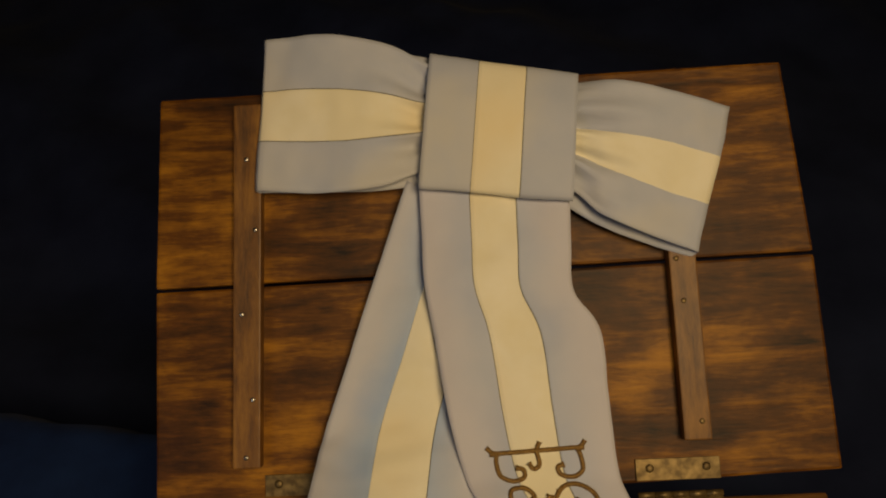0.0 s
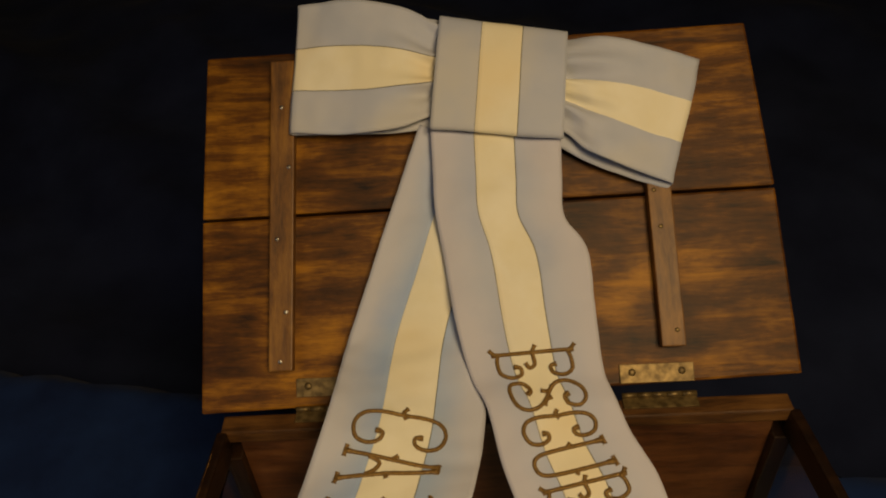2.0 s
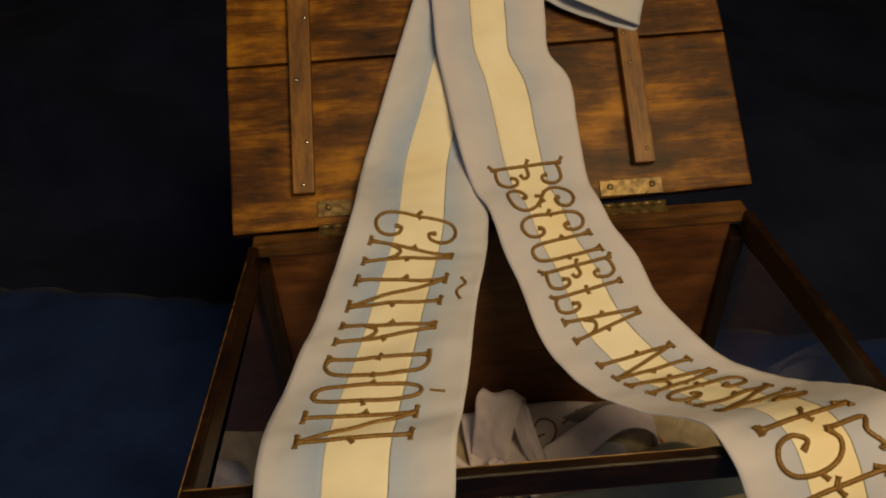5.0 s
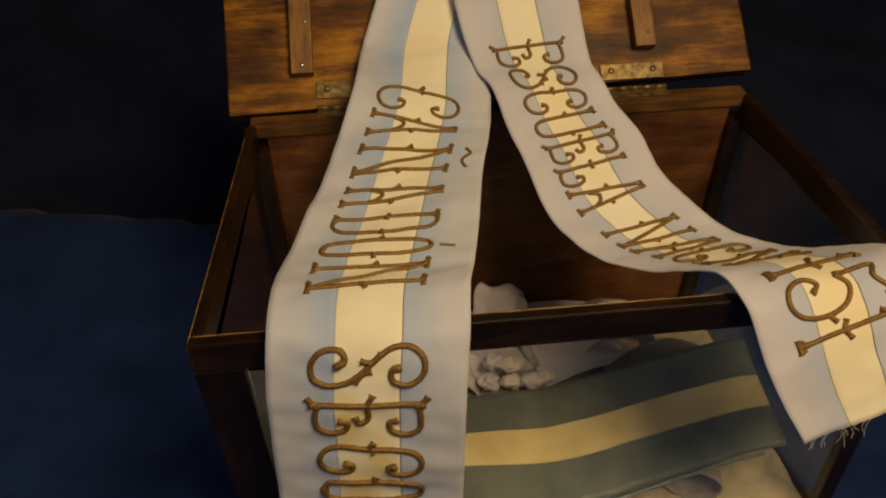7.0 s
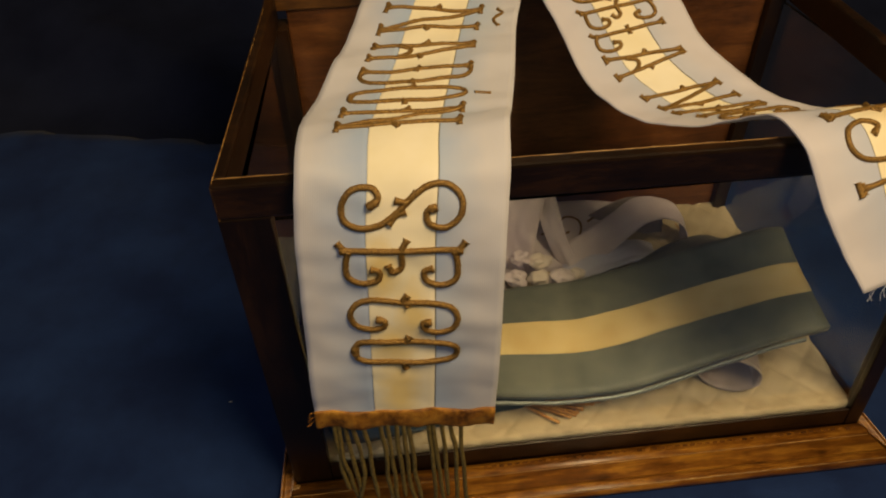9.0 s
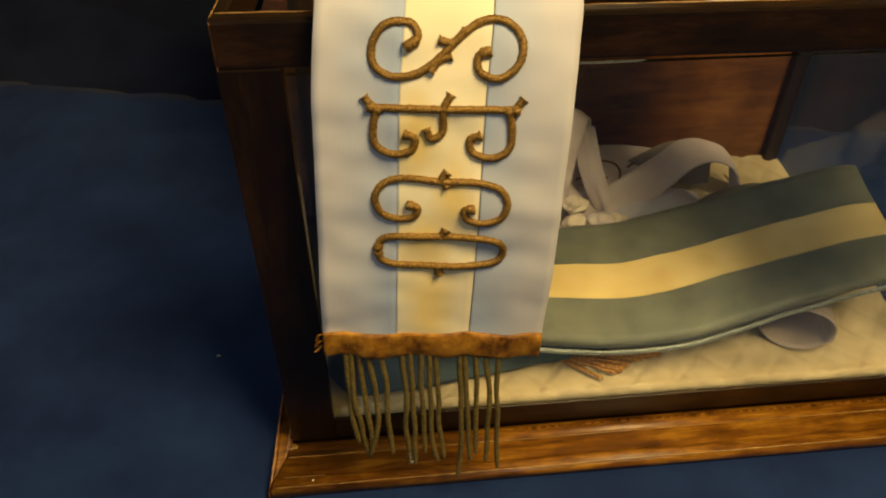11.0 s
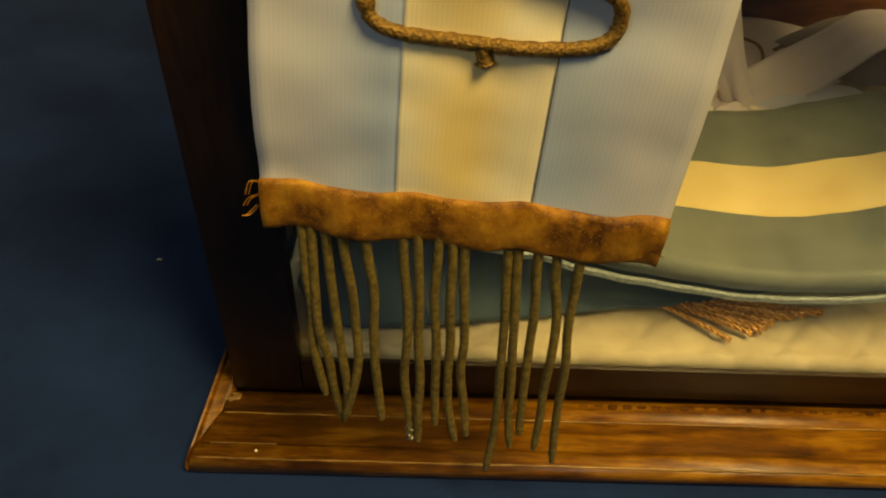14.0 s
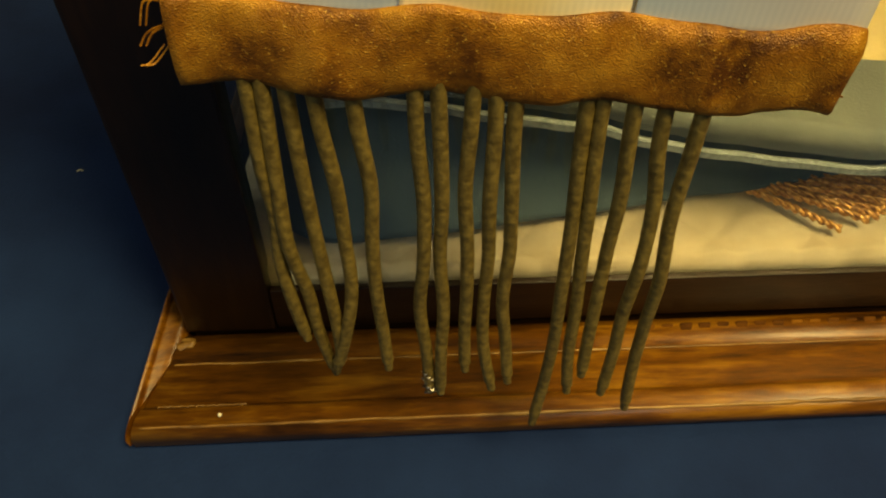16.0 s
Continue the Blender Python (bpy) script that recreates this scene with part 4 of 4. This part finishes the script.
# ---------------------------------------------------------------- things kept in the case
def quilt_height(x, y):
    a, b = abs(((x + y) / 0.034) % 1.0 - 0.5) * 2, abs(((x - y) / 0.034) % 1.0 - 0.5) * 2
    return -0.0343 + 0.034 * max(y - 0.02, 0.0) / 0.217 + 0.0012 + 0.0024 * (1 - max(a, b) ** 5) + 0.0016 * noise.noise(Vector((x * 30, y * 30, 4)))


def mat_mesh():
    bm = grid_sheet(-0.180, 0.273, 0.0078, 0.237, 210, 106, quilt_height)
    for v in bm.verts:      # narrower towards the back, as the case is
        k = (v.co.y - 0.0078) / 0.2292
        v.co.x *= 1 - 0.115 * k
    low = bmesh.ops.extrude_face_region(bm, geom=bm.faces[:])
    for v in [g for g in low["geom"] if isinstance(g, bmesh.types.BMVert)]:
        v.co.z = -0.0403 if v.co.y > 0.010 else -0.0440
    return bm


quilt = part("quilted_mat", mat_mesh(), QUILT, smooth=True)
tagged(quilt, "white quilted cotton mat covering the bottom of the case", "mat")

# ---- padded striped sash, leaning across the case
sash = thing("striped_sash", "padded sash with faded teal and cream stripes, lying on the mat", "sash", place=(0.05, 0.03, -0.031))


def in_sash(name, bm, material, label="", smooth=True):
    ob = part(name, bm, material, sash, label, smooth)
    ob.matrix_parent_inverse = Matrix.Translation(sash.location).inverted()
    return ob


sash_strip = Strip([(E3(-0.156, 0.118, 0.004), E3(-0.154, 0.028, 0.020)), (E3(-0.10, 0.121, 0.006), E3(-0.10, 0.022, 0.021)),
                    (E3(-0.004, 0.124, 0.010), E3(-0.030, 0.017, 0.008)), (E3(0.040, 0.124, 0.013), E3(0.040, 0.017, -0.002)),
                    (E3(0.085, 0.124, 0.021), E3(0.087, 0.018, 0.002)),
                    (E3(0.150, 0.127, 0.037), E3(0.140, 0.023, 0.015)), (E3(0.222, 0.128, 0.055), E3(0.206, 0.033, 0.024)),
                    (E3(0.237, 0.125, 0.056), E3(0.243, 0.033, 0.032))], 10, 0.003, 0.0022, 31.0)
in_sash("striped_front", strip_mesh(sash_strip, (0.35, 0.645), 24, 0.005, 0.010), [SASH_TEAL, SASH_CREAM], "faded teal front with one cream stripe")
under = Strip([(E3(-0.163, 0.060, 0.012), E3(-0.166, 0.040, -0.026)), (E3(-0.150, 0.042, 0.018), E3(-0.150, 0.020, -0.029)), (E3(-0.118, 0.044, 0.017), E3(-0.118, 0.021, -0.0295)),
               (E3(-0.075, 0.042, 0.011), E3(-0.075, 0.025, -0.028)), (E3(-0.033, 0.040, 0.001), E3(-0.033, 0.031, -0.026)),
               (E3(0.03, 0.046, -0.010), E3(0.03, 0.042, -0.025)), (E3(0.13, 0.062, 0.002), E3(0.132, 0.056, -0.012))], 10, 0.0025, 0.002, 41.0)
in_sash("lining", strip_mesh(under, (), 18, 0.005, 0.004), [SASH_BACK], "dark blue side panel below the zip")
piping = [under.at(0.985, under.length * k / 60)[0] + Vector((0, -0.0012, 0.0008)) for k in range(1, 50)]
in_sash("piping", sweep(bmesh.new(), piping, 0.0013, 8), SASH_PIPE, "grey-blue piping round the bottom seam")
zip_path = [sash_strip.at(0.992, sash_strip.length * k / 160)[0] + Vector((0, -0.0015, -0.0035)) for k in range(4, 157)]
in_sash("zip_tape", sweep(bmesh.new(), zip_path, 0.0015, 6), ZIP, "grey zip tape")
teeth = bmesh.new()
for k in range(0, len(zip_path) * 3 - 3):
    a, f = divmod(k, 3)
    p = zip_path[a].lerp(zip_path[min(a + 1, len(zip_path) - 1)], f / 3) + Vector((0, -0.0013, 0.0002))
    hexa(teeth, [p + Vector(c) * 0.00045 for c in ((-1, -1, -2.4), (1, -1, -2.4), (1, 1, -2.4), (-1, 1, -2.4), (-1, -1, 2.4), (1, -1, 2.4), (1, 1, 2.4), (-1, 1, 2.4))], 0)
in_sash("zip_teeth", teeth, ZIP, "", False)
fold = Strip([(E3(0.120, 0.140, 0.014), E3(0.120, 0.124, 0.022)), (E3(0.150, 0.158, 0.014), E3(0.150, 0.128, 0.030)), (E3(0.190, 0.172, 0.012), E3(0.190, 0.130, 0.042)), (E3(0.218, 0.166, 0.008), E3(0.212, 0.130, 0.046))], 8, 0.002, 0.001, 3.0)
in_sash("folded_end", strip_mesh(fold, (), 10, 0.004, 0.005), [SASH_TEAL], "teal end folded behind the front")

# ---- rolled ribbon, open end forward
roll = bmesh.new()
rows = []
for j in range(16):
    f = j / 15
    ring = []
    for k in range(33):
        a = -0.4 + 2 * math.pi * 1.04 * k / 32
        r = 0.0225 + 0.0016 * k / 32 + 0.001 * math.sin(3 * a + f * 2)
        ring.append(roll.verts.new((0.169 + r * 1.05 * math.cos(a) + 0.012 * f, 0.030 - 0.45 * r * math.cos(a) + 0.070 * f, -0.0075 + r * 0.86 * math.sin(a) + 0.010 * f)))
    rows.append(ring)
for a, b in zip(rows, rows[1:]):
    for k in range(32):
        roll.faces.new((a[k], a[k + 1], b[k + 1], b[k]))
# whole tube takes the darker colour, in place of the shade within it
roll_ob = part("rolled_ribbon", roll, SHADED_CLOTH, smooth=True)
sol = roll_ob.modifiers.new("thick", "SOLIDIFY")
sol.thickness = 0.0012
tagged(roll_ob, "ribbon rolled into an open tube, coloured darker for the shade inside, lying on the mat", "ribbon")

# ---- crumpled pale ribbons behind the sash
def loose(name, label, stations, rumple=0.002, seed=0.0, mat=PALE_LILAC, category="ribbon"):
    st = Strip([(E3(*a), E3(*c)) for a, c in stations], 10, 0.0, rumple, seed)
    ob = part(name, strip_mesh(st, (), 14, 0.003, 0.001), mat)
    tagged(ob, label, category, "crumpled ribbons in the case")
    return ob, st


loose("ribbon_loop", "pale lilac ribbon bent into a standing arch on the mat", [
    ((0.056, 0.180, 0.010), (0.068, 0.162, -0.004)), ((0.084, 0.186, 0.026), (0.100, 0.168, 0.008)), ((0.110, 0.196, 0.036), (0.122, 0.176, 0.020)),
    ((0.130, 0.204, 0.044), (0.140, 0.180, 0.033)), ((0.153, 0.206, 0.042), (0.160, 0.182, 0.034)), ((0.176, 0.204, 0.030), (0.179, 0.180, 0.022)),
    ((0.184, 0.200, 0.000), (0.185, 0.176, -0.006)), ((0.186, 0.198, -0.030), (0.186, 0.176, -0.030))], 0.0016, 2.0)
loose("ribbon_end", "pale lilac ribbon end standing in a curl beside the knotted ribbons", [
    ((-0.004, 0.186, -0.031), (0.026, 0.166, -0.031)), ((-0.002, 0.192, 0.010), (0.030, 0.172, 0.006)), ((0.002, 0.198, 0.046), (0.036, 0.182, 0.040)),
    ((0.004, 0.204, 0.074), (0.044, 0.192, 0.070)), ((0.012, 0.212, 0.076), (0.050, 0.202, 0.072)), ((0.016, 0.214, 0.060), (0.054, 0.206, 0.054))], 0.005, 5.0)
loose("ribbon_fold", "pale lilac ribbon folded down from the curl to the mat", [
    ((0.034, 0.200, 0.070), (0.052, 0.194, 0.068)), ((0.038, 0.192, 0.046), (0.058, 0.186, 0.044)), ((0.044, 0.184, 0.024), (0.066, 0.174, 0.018)),
    ((0.054, 0.176, 0.002), (0.078, 0.164, -0.004)), ((0.070, 0.172, -0.018), (0.092, 0.160, -0.022)), ((0.080, 0.170, -0.030), (0.100, 0.158, -0.031))], 0.003, 6.5)
loose("satin_ribbon", "pale blue satin ribbon lying slack under the arch", [
    ((0.060, 0.172, -0.004), (0.066, 0.146, -0.008)), ((0.096, 0.180, 0.008), (0.100, 0.150, 0.006)), ((0.132, 0.190, 0.004), (0.136, 0.154, 0.010)),
    ((0.164, 0.192, -0.014), (0.168, 0.158, -0.006)), ((0.178, 0.190, -0.029), (0.180, 0.160, -0.029))], 0.004, 9.0, PALE_SATIN)
flat, flat_strip = loose("flat_ribbon", "pale lilac ribbon lying flat with a gold embroidered scroll", [
    ((-0.010, 0.226, 0.022), (-0.004, 0.168, -0.008)), ((0.050, 0.228, 0.027), (0.052, 0.168, -0.006)), ((0.100, 0.230, 0.024), (0.102, 0.172, -0.010)), ((0.146, 0.232, 0.012), (0.148, 0.182, -0.022))], 0.003, 8.0)
scroll = bmesh.new()
for pts in ([(.46, .80), (.52, .66), (.58, .46), (.57, .30), (.50, .24), (.45, .34), (.46, .48), (.51, .46)], [(.36, .24), (.39, .42), (.36, .56)], [(.33, .46), (.39, .42), (.43, .44)], [(.76, .12), (.70, .24), (.63, .34)]):
    path = []
    for q in spline([(x, y, 0) for x, y in pts], 8):
        p, nrm = flat_strip.at(q.y, flat_strip.length * q.x)
        path.append(p + (nrm if nrm.z > 0 else -nrm) * 0.001)
    sweep(scroll, path, 0.0011, 6)
part("scroll", scroll, GOLD, flat, "gold embroidered scroll", True)
loose("braid_end", "short end of orange-gold braid lying beside the arched ribbon", [
    ((0.180, 0.206, 0.006), (0.188, 0.190, 0.000)), ((0.193, 0.200, -0.008), (0.201, 0.184, -0.013)), ((0.205, 0.196, -0.021), (0.212, 0.180, -0.025))], 0.001, 13.0, BRAID, "braid")
for k, st in enumerate((
        [((-0.060, 0.185, -0.026), (-0.070, 0.150, -0.027)), ((-0.030, 0.180, 0.020), (-0.040, 0.150, 0.016)), ((-0.004, 0.172, 0.006), (-0.010, 0.145, 0.010)), ((0.010, 0.165, -0.028), (0.004, 0.142, -0.029))],
        [((-0.150, 0.190, -0.027), (-0.140, 0.150, -0.028)), ((-0.115, 0.195, 0.010), (-0.110, 0.155, 0.006)), ((-0.080, 0.200, 0.000), (-0.072, 0.160, -0.002)), ((-0.055, 0.196, -0.028), (-0.048, 0.160, -0.029))])):
    loose("crumpled_ribbon", "crumpled pale lilac ribbon heaped on the mat", st, 0.007, 20.0 + k)


def knot_lump(c, r, seed):
    """A small knot of ribbon pulled tight: a lump with soft folds wound across it."""
    bm = bmesh.new()
    bmesh.ops.create_icosphere(bm, subdivisions=4, radius=1.0)
    for v in bm.verts:
        n = v.co.copy()
        wind = math.sin(7 * (n.x * math.cos(seed) + n.z * math.sin(seed)) + 2.5 * noise.noise(n * 1.4 + Vector((seed, 0, 0))))
        k = r * (1 + 0.13 * wind + 0.34 * noise.noise(n * 1.3 + Vector((0, seed, 0))))
        v.co = Vector(c) + Vector((n.x * 1.25, n.y * 0.9, n.z * 0.85)) * k
    return bm


for k, (c, r, mt) in enumerate((((0.012, 0.150, 0.006), 0.0085, PALE_LILAC), ((0.032, 0.148, 0.007), 0.0080, KNOT_CREAM), ((0.052, 0.147, 0.006), 0.0090, PALE_LILAC), ((0.036, 0.162, 0.013), 0.0080, KNOT_CREAM), ((0.018, 0.166, 0.016), 0.0075, PALE_LILAC), ((0.068, 0.150, 0.006), 0.0060, KNOT_CREAM))):
    tagged(part("knotted_ribbon", knot_lump(c, r, 1.7 * k + 0.4), mt, smooth=True), "small knotted lump of pale ribbon behind the striped sash", "ribbon", "crumpled ribbons in the case")
# dark-coloured back strip stands in for the shade inside the arch
loose("ribbon_fold", "dark strip behind the arched ribbon, coloured for the shade inside it", [
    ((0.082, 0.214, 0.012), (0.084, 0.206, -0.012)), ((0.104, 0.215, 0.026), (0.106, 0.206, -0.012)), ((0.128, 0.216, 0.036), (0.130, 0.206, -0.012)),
    ((0.150, 0.215, 0.034), (0.152, 0.204, -0.012)), ((0.168, 0.212, 0.018), (0.168, 0.202, -0.014))], 0.001, 15.0, SHADED_CLOTH)

# ---- copper-gold cord tassel on the mat
tassel = thing("cord_tassel", "tassel of twisted copper-gold cords spread on the quilted mat", "tassel", place=(0.03, 0.03, -0.030))
rt = random.Random(9)
for k in range(14):
    f = k / 13
    a = Vector((-0.004 + 0.004 * f, 0.036 + 0.002 * f, -0.0275 + 0.001 * (k % 3)))
    b = Vector((0.024 + 0.048 * f ** 0.7 + rt.uniform(-.003, .003), 0.0145 + 0.020 * f ** 0.6 + rt.uniform(-.002, .002), -0.0275 + 0.001 * (k % 2)))
    m = (a + b) / 2 + Vector((0, rt.uniform(-.0015, .0015), 0.0012))
    core = spline([a, m, b], 24)
    for ph in (0, math.pi):
        strand = []
        for j, p in enumerate(core):
            ang = j * 0.75 + ph
            strand.append(p + Vector((0, math.cos(ang), math.sin(ang))) * 0.0008)
        ob = part("cord", sweep(bmesh.new(), strand, 0.00085, 5), COPPER, tassel, smooth=True)
        ob.matrix_parent_inverse = Matrix.Translation(tassel.location).inverted()

# ---- a flake of lint on the cloth
lint_at = Vector((-0.261, 0.099, cloth_height(-0.261, 0.099) + 0.0005))
lint = part("lint_flake", sweep(bmesh.new(), spline([lint_at, lint_at + Vector((0.0012, 0.0006, 0.0004)), lint_at + Vector((0.0026, 0.0002, 0))], 5), 0.00035, 5), WHITE)
tagged(lint, "tiny flake of pale lint lying on the navy cloth", "lint")

# ---------------------------------------------------------------- the carved bead row on the front moulding
bead = bmesh.new()
hexa(bead, [(0, -0.0085, -0.0565), (0.0046, -0.0085, -0.0565), (0.0058, -0.0030, -0.0545), (0.0012, -0.0030, -0.0545),
            (0, -0.0080, -0.0545), (0.0046, -0.0080, -0.0545), (0.0058, -0.0030, -0.0525), (0.0012, -0.0030, -0.0525)], 0.0005, 1)
first = part("carved_bead", bead, BEAD_WOOD, front_mould)
for i in range(50):
    again = first if i == 0 else first.copy()
    if i:
        scene.collection.objects.link(again)
    again.location = (-0.042 + i * 0.0065, 0, -0.0030 + noise.noise(Vector((i * 1.7, 0, 0))) * 0.0004)
